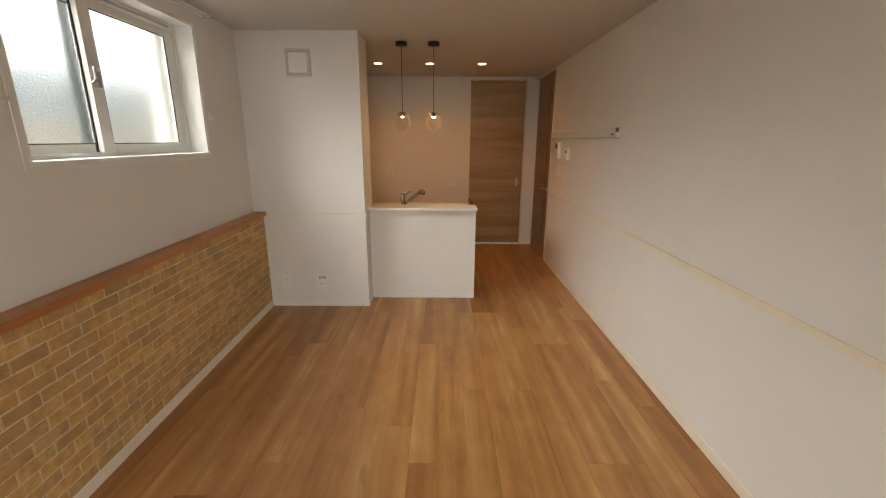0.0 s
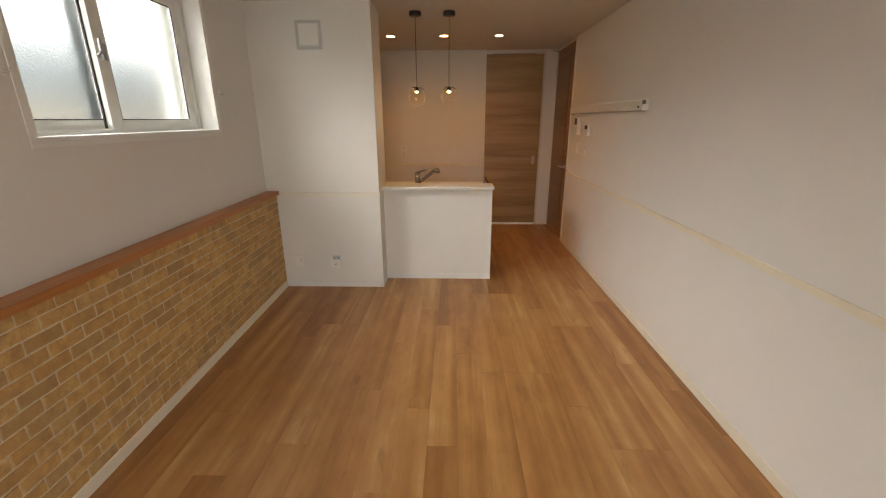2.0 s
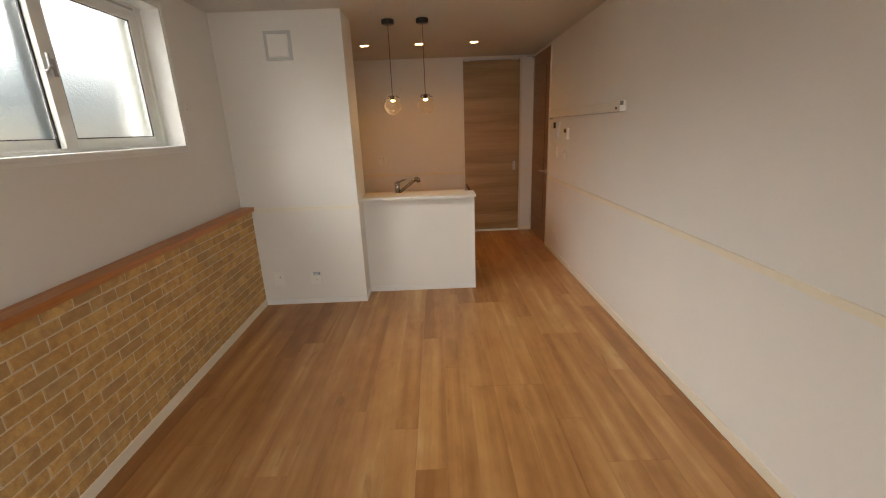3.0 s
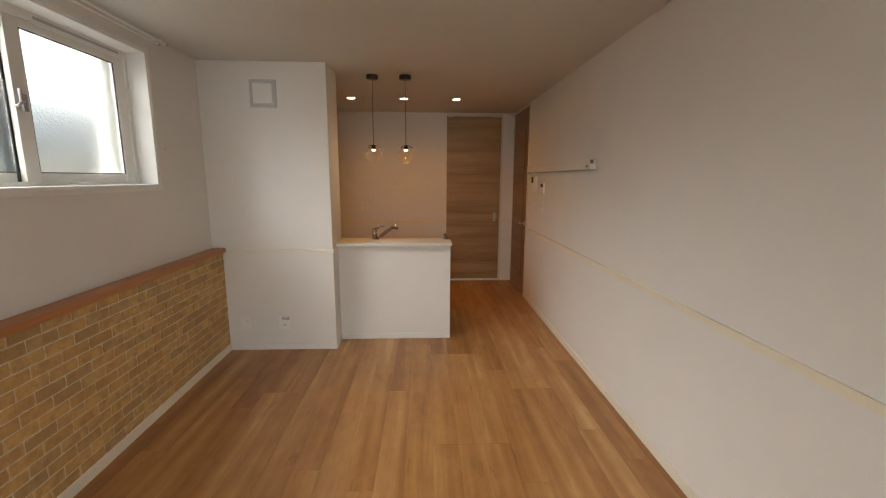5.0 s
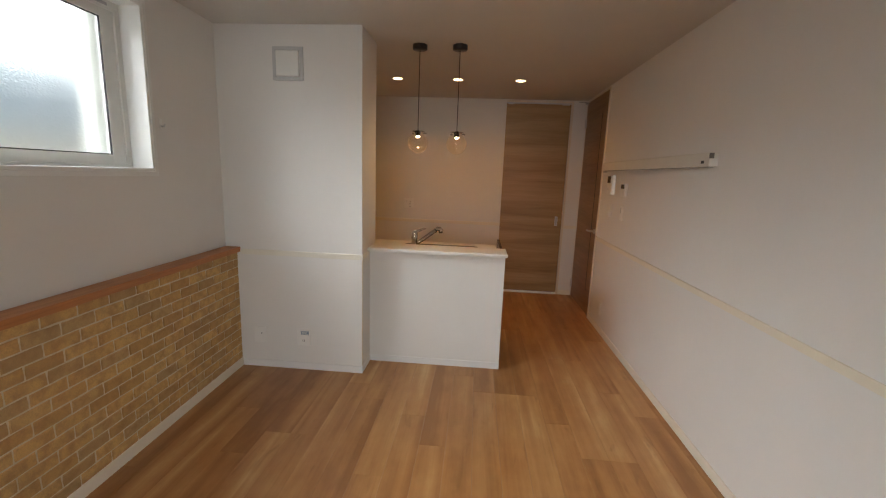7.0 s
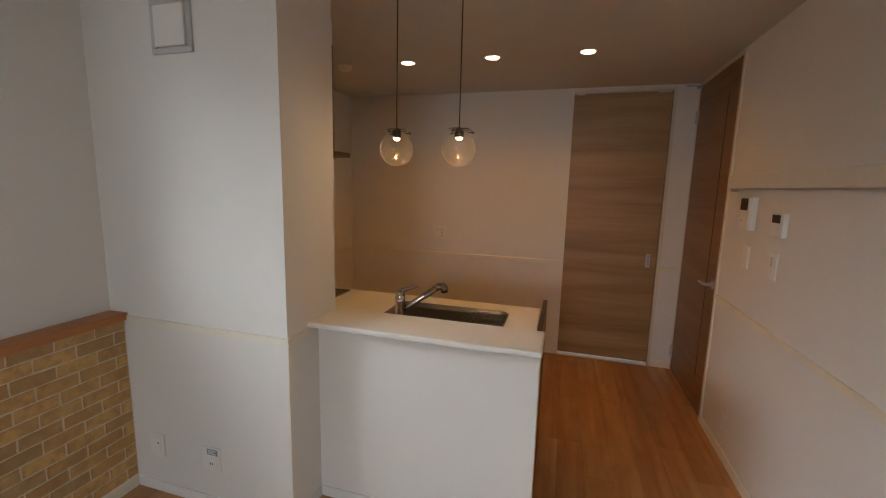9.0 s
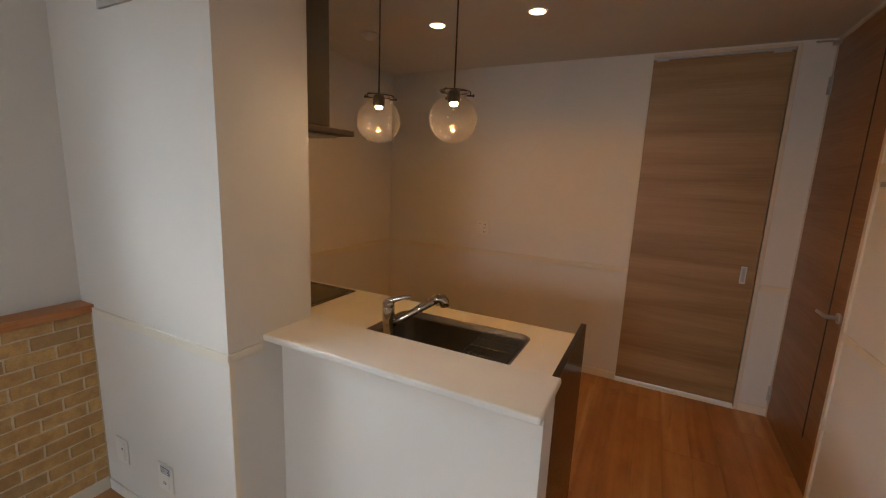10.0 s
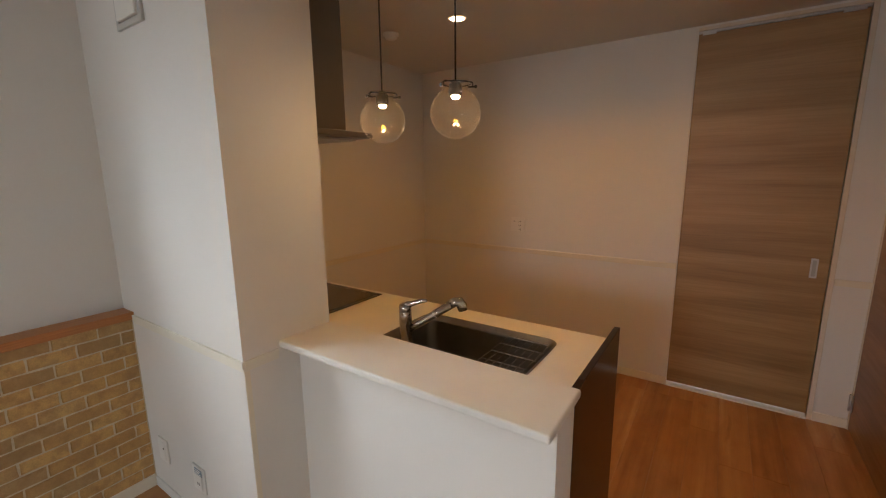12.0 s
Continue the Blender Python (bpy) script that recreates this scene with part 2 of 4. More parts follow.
LOCK = material("satin_lock_metal", (0.42, 0.42, 0.43), 0.3, 0.9)
SCREEN_FRAME = material("screen_frame_grey_blue", (0.04, 0.06, 0.07), 0.5)
# metal strip painted white: the light leaking under the door is in its colour
THRESH = painted("whitened_threshold_strip", (0.86, 0.86, 0.85), 0.3, 0.03)
# black glass; the brownish base stands for the hood and wall reflected in it
HOB_GLASS = material("reflection_toned_hob_glass", (0.055, 0.048, 0.043), 0.22)
HOB_EDGE = material("dark_grey_metal", (0.16, 0.15, 0.14), 0.35, 0.7)
VENT_RIM = painted("pale_grey_rim", (0.55, 0.55, 0.54), 0.45)
PANEL.node_tree.nodes["Principled BSDF"].inputs["Specular IOR Level"].default_value = 0.15
RAIL = painted("cream_grey_rail", (0.75, 0.725, 0.65), 0.55)
STEEL, HOOD, STONE = make_steel(), make_hood_steel(), make_stone()
FLOORWOOD, BRICK, MORTAR = make_floorwood(), make_brick(), make_mortar()
FROSTED, GLOBE = make_frosted(), make_globe_glass()
BUBBLE = make_bubble()
BULB = glow("lit_bulb", (1.0, 0.66, 0.34), 330.0)
LED = glow("lit_downlight", (1.0, 0.66, 0.34), 30.0)
SKY_GLOW = glow("overcast_sky_backdrop", (0.94, 0.98, 1.0), 3.6)
OUT_WALL = painted("neighbour_render", (0.66, 0.58, 0.45), 0.9, 0.15)
OUT_ROOF = painted("neighbour_blue_grey_cladding", (0.33, 0.40, 0.45), 0.8, 0.15)
OUT_GROUND = painted("grey_gravel_ground", (0.25, 0.24, 0.22), 0.9, 0.3)


# ---- mesh helpers ----
def box(bm, x0, x1, y0, y1, z0, z1, bevel=0.0, segments=2):
    made = bmesh.ops.create_cube(bm, size=1.0)
    vs = made["verts"]
    for v in vs:
        v.co = Vector(((x0 + x1) / 2 + v.co.x * (x1 - x0), (y0 + y1) / 2 + v.co.y * (y1 - y0), (z0 + z1) / 2 + v.co.z * (z1 - z0)))
    if bevel:
        es = {e for v in vs for e in v.link_edges}
        bmesh.ops.bevel(bm, geom=list(es), offset=bevel, segments=segments, profile=0.5, affect="EDGES")
    return bm


def box_bm(*a, **k):
    return box(bmesh.new(), *a, **k)


def tube(bm, points, radii, n=16, caps=True):
    """A round rod through the points, with a radius at each."""
    pts = [Vector(p) for p in points]
    if not isinstance(radii, (list, tuple)):
        radii = [radii] * len(pts)
    rings = []
    side = None
    for i, p in enumerate(pts):
        d = (pts[min(i + 1, len(pts) - 1)] - pts[max(i - 1, 0)]).normalized()
        if side is None:
            side = d.orthogonal().normalized()
        side = (side - d * side.dot(d)).normalized()
        up = d.cross(side)
        rings.append([bm.verts.new(p + (side * math.cos(2 * math.pi * k / n) + up * math.sin(2 * math.pi * k / n)) * radii[i]) for k in range(n)])
    for a, b in zip(rings, rings[1:]):
        for k in range(n):
            f = bm.faces.new((a[k], a[(k + 1) % n], b[(k + 1) % n], b[k]))
            f.smooth = True
    if caps:
        bm.faces.new(rings[0][::-1])
        bm.faces.new(rings[-1])
    return bm


def lathe(bm, x, y, profile, n=40, close=False):
    """A turned shape round an upright axis from (radius, height) pairs."""
    rings = []
    for r, z in profile:
        if r < 1e-5:
            rings.append([bm.verts.new((x, y, z))])
        else:
            rings.append([bm.verts.new((x + r * math.cos(2 * math.pi * k / n), y + r * math.sin(2 * math.pi * k / n), z)) for k in range(n)])
    pairs = list(zip(rings, rings[1:]))
    if close:
        pairs.append((rings[-1], rings[0]))
    for a, b in pairs:
        for k in range(n):
            quad = [a[k % len(a)], a[(k + 1) % len(a)], b[(k + 1) % len(b)], b[k % len(b)]]
            quad = list(dict.fromkeys(quad))
            if len(quad) > 2:
                f = bm.faces.new(quad)
                f.smooth = True
    return bm


def rounded(x0, x1, y0, y1, r, n=6):
    pts = []
    for cx, cy, a0 in ((x1 - r, y1 - r, 0), (x0 + r, y1 - r, 90), (x0 + r, y0 + r, 180), (x1 - r, y0 + r, 270)):
        for k in range(n + 1):
            a = radians(a0 + 90 * k / n)
            pts.append((cx + r * math.cos(a), cy + r * math.sin(a)))
    return pts


def origin(ob):
    p = Vector((0, 0, 0))
    while ob is not None:
        p += ob.matrix_basis.translation
        ob = ob.parent
    return p


def mesh_of(name, bm, mat, shift=Vector((0, 0, 0))):
    bmesh.ops.recalc_face_normals(bm, faces=bm.faces)
    me = bpy.data.meshes.new(name)
    bm.to_mesh(me)
    bm.free()
    me.transform(Matrix.Translation(-shift))
    me.materials.append(mat)
    return me


def part(name, bm, mat, parent, label=""):
    """One mesh, given in room coordinates, as a part of parent."""
    ob = new(name, mesh_of(name, bm, mat, origin(parent)))
    ob.parent = parent
    return tagged(ob, label)


def thing(name, x, y, z, label, category, group="", kind=""):
    ob = new(name)
    ob.empty_display_size = 0.05
    ob.matrix_basis = pose(x, y, z)
    return tagged(ob, label, category, group, kind)


def solid(name, bm, mat, label, category, kind="structure", group=""):
    return tagged(new(name, mesh_of(name, bm, mat)), label, category, group, kind)


# ---- shell ----
def boxes(*spans):
    bm = bmesh.new()
    for s in spans:
        box(bm, *s)
    return bm


WY0, WY1, WZ0, WZ1 = 1.976, 3.334, 1.411, 2.254   # side window's hole
floor = solid("floor", boxes((-1.9, 1.6, YR - 0.2, 6.7, -0.12, -0.006)), material("floor_joint_dark", (0.15, 0.075, 0.03), 0.8),
              "honey oak strip floor with dark open joints", "floor")
ceiling = solid("ceiling", boxes((-1.9, 1.6, YR - 0.2, 6.7, ZC, ZC + 0.12)), CEILING_DIMMED, "plain white papered ceiling with dimness put into its colour", "ceiling")
wall_left = solid("wall_left", boxes((-1.80, XW, YR, WY0, 0, ZC), (-1.80, XW, WY1, YP, 0, ZC), (-1.80, XW, WY0, WY1, 0, WZ0), (-1.80, XW, WY0, WY1, WZ1, ZC)),
                  WALLPAPER, "white papered side wall with a high window", "wall")
pier = solid("wall_pier", boxes((-1.80, XP, YP, YW, 0, ZC)), WALLPAPER, "white papered pier beside the kitchen counter", "wall")
solid("wall_kitchen_side", boxes((-1.80, XK, YW, YB, 0, ZC)), WALLPAPER, "white papered kitchen side wall in warm lamplight", "wall")
DX0, DX1, DZ = 0.462, 1.222, 2.352               # sliding door's hole
solid("wall_back", boxes((-1.80, DX0, YB, YB + 0.14, 0, ZC), (DX1, XR + 0.14, YB, YB + 0.14, 0, ZC), (DX0, DX1, YB, YB + 0.14, DZ, ZC)),
      WALLPAPER, "white papered back wall of the kitchen", "wall")
RY0, RY1, RZ = 5.520, 6.375, 2.345               # passage door's hole
solid("wall_right", boxes((XR, XR + 0.14, YR, RY0, 0, ZC), (XR, XR + 0.14, RY1, YB, 0, ZC), (XR, XR + 0.14, RY0, RY1, RZ, ZC)),
      WALLPAPER, "long white papered wall with a cream dado rail", "wall")
solid("wall_rear", boxes((-1.80, -0.70, YR - 0.14, YR, 0, ZC), (0.62, XR + 0.14, YR - 0.14, YR, 0, ZC), (-0.70, 0.62, YR - 0.14, YR, 2.06, ZC)),
      WALLPAPER, "white papered rear wall round the balcony window", "wall")
solid("wall_store", boxes((DX0 - 0.3, DX1 + 0.3, YB + 0.5, YB + 0.6, 0, ZC)), WALLPAPER, "plain wall behind the sliding door", "wall")
solid("wall_hall", boxes((XR + 0.55, XR + 0.65, RY0 - 0.3, RY1 + 0.3, 0, ZC)), WALLPAPER, "plain wall behind the hinged door", "wall")

# half wall faced with bricks, below the side window
half_wall = solid("wall_half", boxes((XW, XBR - 0.002, YR, YP, 0.0, 0.861)), MORTAR, "low half wall faced with tan brick slips in pale mortar", "wall")
cap = bmesh.new()
box(cap, XW, XCAP, YR, YP - 0.001, 0.861, 0.897, 0.004)
cap_board = solid("trim_cap", cap, CAPWOOD, "orange-brown wooden cap board along the brick half wall", "trim")

# the side wall runs slightly out of square with the pier
SKEW = Matrix.Translation((XW, YP, 0)) @ Matrix.Rotation(radians(1.15), 4, "Z") @ Matrix.Translation((-XW, -YP, 0))


def skew(ob):
    ob.matrix_basis = SKEW @ ob.matrix_basis
    return ob


for ob in (wall_left, half_wall, cap_board):
    skew(ob)

# counter half wall between room and kitchen
solid("wall_counter", boxes((XP, 0.390, YC, YW - 0.012, 0, 0.884)), WALLPAPER, "white papered half wall carrying the kitchen bar", "wall")


# ---- skirting, dado, corner bead ----
def skirting(name, x0, x1, y0, y1, h=0.06, mat=None):
    return solid(name, box_bm(x0, x1, y0, y1, 0.0, h, bevel=0.0025), mat or SKIRT, "low off-white skirting board", "baseboard")


skew(skirting("baseboard_brick", XBR - 0.001, XBR + 0.009, YR, YP - 0.009, 0.062))
skirting("baseboard_pier", XBR + 0.010, XP + 0.007, YP - 0.008, YP, 0.052, SKIRT_WHITE)
skirting("baseboard_pier_side", XP, XP + 0.007, YP + 0.001, YC - 0.008, 0.052, SKIRT_WHITE)
skirting("baseboard_counter", XP + 0.008, 0.391, YC - 0.007, YC, 0.052, SKIRT_WHITE)
skirting("baseboard_right", XR - 0.009, XR, YR, RY0 - 0.022, 0.058)
skirting("baseboard_back", XK, DX0 - 0.002, YB - 0.009, YB, 0.058)
skirting("baseboard_back_corner", DX1 + 0.026, XR - 0.001, YB - 0.009, YB, 0.058)
skirting("baseboard_kitchen", XK, XK + 0.009, YW, YB - 0.010, 0.058)


def dado(name, along, at, out, a, b, z0=0.846, z1=0.884, mat=None):
    """A two-step rail: a thick lip over a thin fillet. out is +1 or -1."""
    bm = bmesh.new()
    for d, lo, hi in ((0.010, z0 + 0.012, z1), (0.006, z0, z0 + 0.0125)):
        p, q = sorted((at, at + out * d))
        if along == "x":
            box(bm, a, b, p, q, lo, hi, 0.002)
        else:
            box(bm, p, q, a, b, lo, hi, 0.002)
    return solid(name, bm, mat or CREAM, "slim cream moulded dado rail", "trim")


dado("trim_dado_pier", "x", YP, -1, XCAP + 0.001, XP + 0.010, mat=PALE_TRIM)
dado("trim_dado_pier_side", "y", XP, 1, YP + 0.001, 4.078, mat=PALE_TRIM)
dado("trim_dado_right", "y", XR, -1, YR, RY0 - 0.024)
dado("trim_dado_back", "x", YB, -1, XK + 0.011, DX0 - 0.002)
dado("trim_dado_corner", "x", YB, -1, DX1 + 0.026, XR - 0.001)
dado("trim_dado_kitchen", "y", XK, 1, YW, YB - 0.001)
solid("trim_corner_bead", box_bm(XP, XP + 0.002, YP + 0.001, YP + 0.020, 0.053, 0.845), CREAM, "thin cream bead down the pier's corner", "trim")


# ---- side window ----
def side_window():
    w = thing("window_1", -1.75, (WY0 + WY1) / 2, WZ0, "white sliding window with two figured glass sashes in a deep reveal", "window", kind="structure")
    lining = bmesh.new()
    box(lining, -1.775, XW + 0.004, WY0, WY1, WZ0, WZ0 + 0.018, 0.002)
    box(lining, -1.775, XW + 0.004, WY0, WY1, WZ1 - 0.016, WZ1, 0.002)
    box(lining, -1.775, XW + 0.004, WY0, WY0 + 0.016, WZ0 + 0.018, WZ1 - 0.016, 0.002)
    box(lining, -1.775, XW + 0.004, WY1 - 0.016, WY1, WZ0 + 0.018, WZ1 - 0.016, 0.002)
    part("reveal_lining", lining, REVEAL, w, "white reveal boards")
    y0, y1, z0, z1 = WY0 + 0.016, WY1 - 0.016, WZ0 + 0.018, WZ1 - 0.016
    fr = bmesh.new()
    box(fr, -1.800, -1.715, y0, y1, z0, z0 + 0.014, 0.002)
    box(fr, -1.800, -1.715, y0, y1, z1 - 0.030, z1, 0.002)
    box(fr, -1.800, -1.715, y0, y0 + 0.030, z0 + 0.014, z1 - 0.030, 0.002)
    box(fr, -1.800, -1.715, y1 - 0.030, y1, z0 + 0.014, z1 - 0.030, 0.002)
    for x in (-1.717, -1.752):
        box(fr, x, x + 0.004, y0 + 0.03, y1 - 0.03, z0 + 0.014, z0 + 0.022)
        box(fr, x, x + 0.004, y0 + 0.03, y1 - 0.03, z1 - 0.046, z1 - 0.030)
    part("window_frame", fr, WINDOW_WHITE, w, "white window frame with sill tracks")

    def sash(xa, xb, ya, yb, left, right):
        s = bmesh.new()
        za, zb = z0 + 0.018, z1 - 0.036
        bot, top = 0.045, 0.050
        box(s, xa, xb, ya, ya + left, za, zb, 0.0025)
        box(s, xa, xb, yb - right, yb, za, zb, 0.0025)
        box(s, xa, xb, ya + left, yb - right, za, za + bot, 0.0025)
        box(s, xa, xb, ya + left, yb - right, zb - top, zb, 0.0025)
        sh = part("sash", s, WINDOW_WHITE, w, "white sliding sash")
        xm = (xa + xb) / 2
        g = bmesh.new()
        ga, gb, gc, gd = ya + left, yb - right, za + bot, zb - top
        t = 0.005
        box(g, xb - 0.010, xb - 0.003, ga, ga + t, gc, gd)
        box(g, xb - 0.010, xb - 0.003, gb - t, gb, gc, gd)
        box(g, xb - 0.010, xb - 0.003, ga + t, gb - t, gc, gc + t)
        box(g, xb - 0.010, xb - 0.003, ga + t, gb - t, gd - t, gd)
        part("gasket", g, RUBBER, sh, "thin black glazing gasket")
        p = part("pane", box_bm(xm - 0.003, xm + 0.003, ga, gb, gc, gd), FROSTED, sh, "figured obscure glass pane")
        p.visible_shadow = False
        return sh

    sash(-1.752, -1.724, 2.533, y1 - 0.030, 0.076, 0.078)
    sash(-1.788, -1.760, y0 + 0.030, 2.618, 0.050, 0.070)
    part("screen_stile", box_bm(-1.830, -1.812, 2.528, 2.588, z0, z1, bevel=0.003), SCREEN_FRAME, w, "dark insect screen stile outside the glass")
    part("outer_jamb", box_bm(-1.885, -1.812, y1 - 0.095, y1 + 0.050, z0, z1, bevel=0.003), WINDOW_WHITE, w, "white outer jamb")
    cs = bmesh.new()
    c = 0.022
    box(cs, XW + 0.0005, XW + 0.006, WY0 - c, WY1 + c, WZ0 - c, WZ0 - 0.001, 0.0015)
    box(cs, XW + 0.0005, XW + 0.006, WY0 - c, WY1 + c, WZ1 + 0.001, WZ1 + c, 0.0015)
    box(cs, XW + 0.0005, XW + 0.006, WY0 - c, WY0 - 0.001, WZ0 - 0.001, WZ1 + 0.001, 0.0015)
    box(cs, XW + 0.0005, XW + 0.006, WY1 + 0.001, WY1 + c, WZ0 - 0.001, WZ1 + 0.001, 0.0015)
    part("casing", cs, REVEAL, w, "thin flat white casing round the reveal")
    part("weather_seal", box_bm(-1.7595, -1.7525, 2.524, 2.535, z0 + 0.02, z1 - 0.04), RUBBER, w, "black weather seal at the meeting stiles")
    lk = bmesh.new()
    box(lk, -1.724, -1.706, 2.553, 2.582, 1.770, 1.850, 0.004)
    tube(lk, [(-1.712, 2.566, 1.815), (-1.700, 2.544, 1.812), (-1.704, 2.526, 1.795), (-1.716, 2.524, 1.788)], 0.006, 10)
    box(lk, -1.712, -1.700, 2.538, 2.552, 1.800, 1.870, 0.004)
    part("crescent_lock", lk, LOCK, w, "grey crescent lock on the meeting stile")
    part("head_vent", box_bm(-1.724, -1.712, 2.68, y1 - 0.07, z1 - 0.030, z1 - 0.014, bevel=0.002), GREY_PLASTIC, w, "slim grey vent slot over the sash")
    return skew(w)


side_window()

# outside, beyond the obscure glass
solid("ground", boxes((-60, -1.9, -50, 60, -0.5, -0.4)), OUT_GROUND, "grey gravel yard outside the window", "ground")
nb = thing("neighbour_house", -4.6, 3.0, -0.4, "beige rendered neighbouring house with blue-grey upper cladding", "house")
part("wall", boxes((-5.6, -3.6, -3.0, 9.0, -0.4, 1.62)), OUT_WALL, nb)
part("upper_wall", boxes((-5.6, -3.62, -3.0, 9.0, 1.62, 2.30)), OUT_ROOF, nb, "blue-grey cladding band")
solid("backdrop", boxes((-7.05, -7.0, -16, 20, -0.4, 14)), SKY_GLOW, "bright white overcast sky", "backdrop")


# ---- sliding door, hinged door ----
def sliding_door():
    d = thing("door_1", (DX0 + DX1) / 2, YB + 0.03, 0, "closed taupe oak sliding door with level grain", "door", kind="structure")
    f = bmesh.new()
    box(f, DX1, DX1 + 0.025, YB - 0.006, YB + 0.14, 0.0, DZ, 0.002)
    box(f, DX0, DX1, YB - 0.006, YB + 0.14, DZ - 0.018, DZ, 0.002)
    part("door_frame", f, JAMB, d, "pale cream door frame")
    part("leaf", box_bm(0.4630, 1.2205, YB + 0.012, YB + 0.045, 0.027, 2.319, bevel=0.002), DOORWOOD, d, "oak veneer leaf")
    tr = bmesh.new()
    box(tr, DX0, DX1, YB + 0.006, YB + 0.060, 2.322, 2.334, 0.001)
    box(tr, DX0 + 0.02, DX0 + 0.09, YB + 0.004, YB + 0.02, 2.310, 2.322, 0.001)
    box(tr, DX1 - 0.11, DX1 - 0.02, YB + 0.004, YB + 0.02, 2.310, 2.322, 0.001)
    part("top_track", tr, ALU, d, "aluminium top track with hangers")
    part("threshold", box_bm(DX0, DX1, YB - 0.012, YB + 0.06, -0.002, 0.009, bevel=0.001), THRESH, d, "threshold strip whitened for the light under the leaf")
    pu = bmesh.new()
    box(pu, 1.137, 1.171, YB + 0.0085, YB + 0.0115, 0.874, 0.990, 0.002)
    ob = part("pull", pu, ALU, d, "satin metal pull plate")
    part("recess", box_bm(1.145, 1.163, YB + 0.0065, YB + 0.0083, 0.884, 0.980, bevel=0.0008), GREY_PLASTIC, ob, "grey finger recess")


sliding_door()


def hinged_door():
    d = thing("door_2", XR + 0.02, (RY0 + RY1) / 2, 0, "closed oak hinged door in a lamplit tone with a dark vertical inlay", "door", kind="structure")
    f = bmesh.new()
    box(f, XR - 0.010, XR + 0.14, RY0 - 0.022, RY0 + 0.008, 0, RZ, 0.002)
    box(f, XR - 0.004, XR + 0.14, RY1 - 0.006, RY1 + 0.008, 0, RZ, 0.002)
    box(f, XR - 0.004, XR + 0.14, RY0 + 0.008, RY1 - 0.006, RZ - 0.006, RZ + 0.006, 0.002)
    part("door_frame", f, JAMB, d, "pale cream door frame")
    leaf = part("leaf", box_bm(XR + 0.000, XR + 0.036, RY0 + 0.012, RY1 - 0.010, 0.010, RZ - 0.010, bevel=0.002), DOORWOOD_LAMPLIT, d, "oak veneer leaf with lamplight in its colour")
    part("inlay", box_bm(XR - 0.0015, XR + 0.004, 5.716, 5.728, 0.24, 2.16), RUBBER, leaf, "dark narrow inlay line")
    h = bmesh.new()
    tube(h, [(XR - 0.0005, 5.585, 0.925), (XR - 0.010, 5.585, 0.925)], 0.026, 24)
    tube(h, [(XR - 0.008, 5.585, 0.925), (XR - 0.045, 5.585, 0.925), (XR - 0.052, 5.592, 0.925), (XR - 0.054, 5.605, 0.925), (XR - 0.053, 5.70, 0.922)], [0.011, 0.011, 0.011, 0.010, 0.008], 14)
    part("lever_handle", h, ALU, d, "satin metal lever handle")
    for z in (0.17, 2.10):
        hb = bmesh.new()
        tube(hb, [(XR - 0.010, RY1 - 0.008, z - 0.05), (XR - 0.010, RY1 - 0.008, z + 0.05)], 0.007, 12)
        box(hb, XR - 0.006, XR - 0.001, RY1 - 0.034, RY1 - 0.008, z - 0.05, z + 0.05, 0.001)
        part("hinge", hb, ALU, d, "grey metal hinge")
    st = bmesh.new()
    tube(st, [(XR - 0.004, RY1 - 0.02, 2.336), (XR - 0.05, RY1 - 0.03, 2.340), (XR - 0.11, RY1 - 0.04, 2.338)], 0.005, 8)
    box(st, XR - 0.03, XR - 0.001, RY1 - 0.06, RY1 - 0.012, 2.318, 2.336, 0.002)
    part("door_stay", st, GREY_PLASTIC, d, "small dark door stay")


hinged_door()


# ---- kitchen counter ----
def bar_top():
    bm = bmesh.new()
    box(bm, XP, 0.400, 4.082, 4.334, 0.885, ZBAR, 0.007, 3)
    return solid("bar_top", bm, STONE, "white resin bar slab with rounded edge on the counter wall", "counter", kind="")


bar_top()
SX0, SX1, SY0, SY1 = -0.450, 0.192, 4.372, 4.790


def worktop():
    """A slab with the sink's hole cut through it."""
    bm = bmesh.new()
    hole = rounded(SX0, SX1, SY0, SY1, 0.055)
    outer = [(0.352, 4.925), (XK + 0.001, 4.925), (XK + 0.001, YW + 0.002), (0.352, YW + 0.002)]
    for z in (ZTOP, ZTOP - 0.04):
        vo = [bm.verts.new((x, y, z)) for x, y in outer]
        vi = [bm.verts.new((x, y, z)) for x, y in hole]
        es = [bm.edges.new((a, b)) for ring in (vo, vi) for a, b in zip(ring, ring[1:] + ring[:1])]
        bmesh.ops.triangle_fill(bm, use_beauty=True, edges=es)
        if z == ZTOP:
            top = (vo, vi)
        else:
            for a, b in zip(top, (vo, vi)):
                for k in range(len(a)):
                    bm.faces.new((a[k], a[(k + 1) % len(a)], b[(k + 1) % len(a)], b[k]))
    ob = solid("worktop", bm, STONE, "white resin kitchen worktop with a sink cut-out", "worktop", kind="thing")
    return ob


worktop()


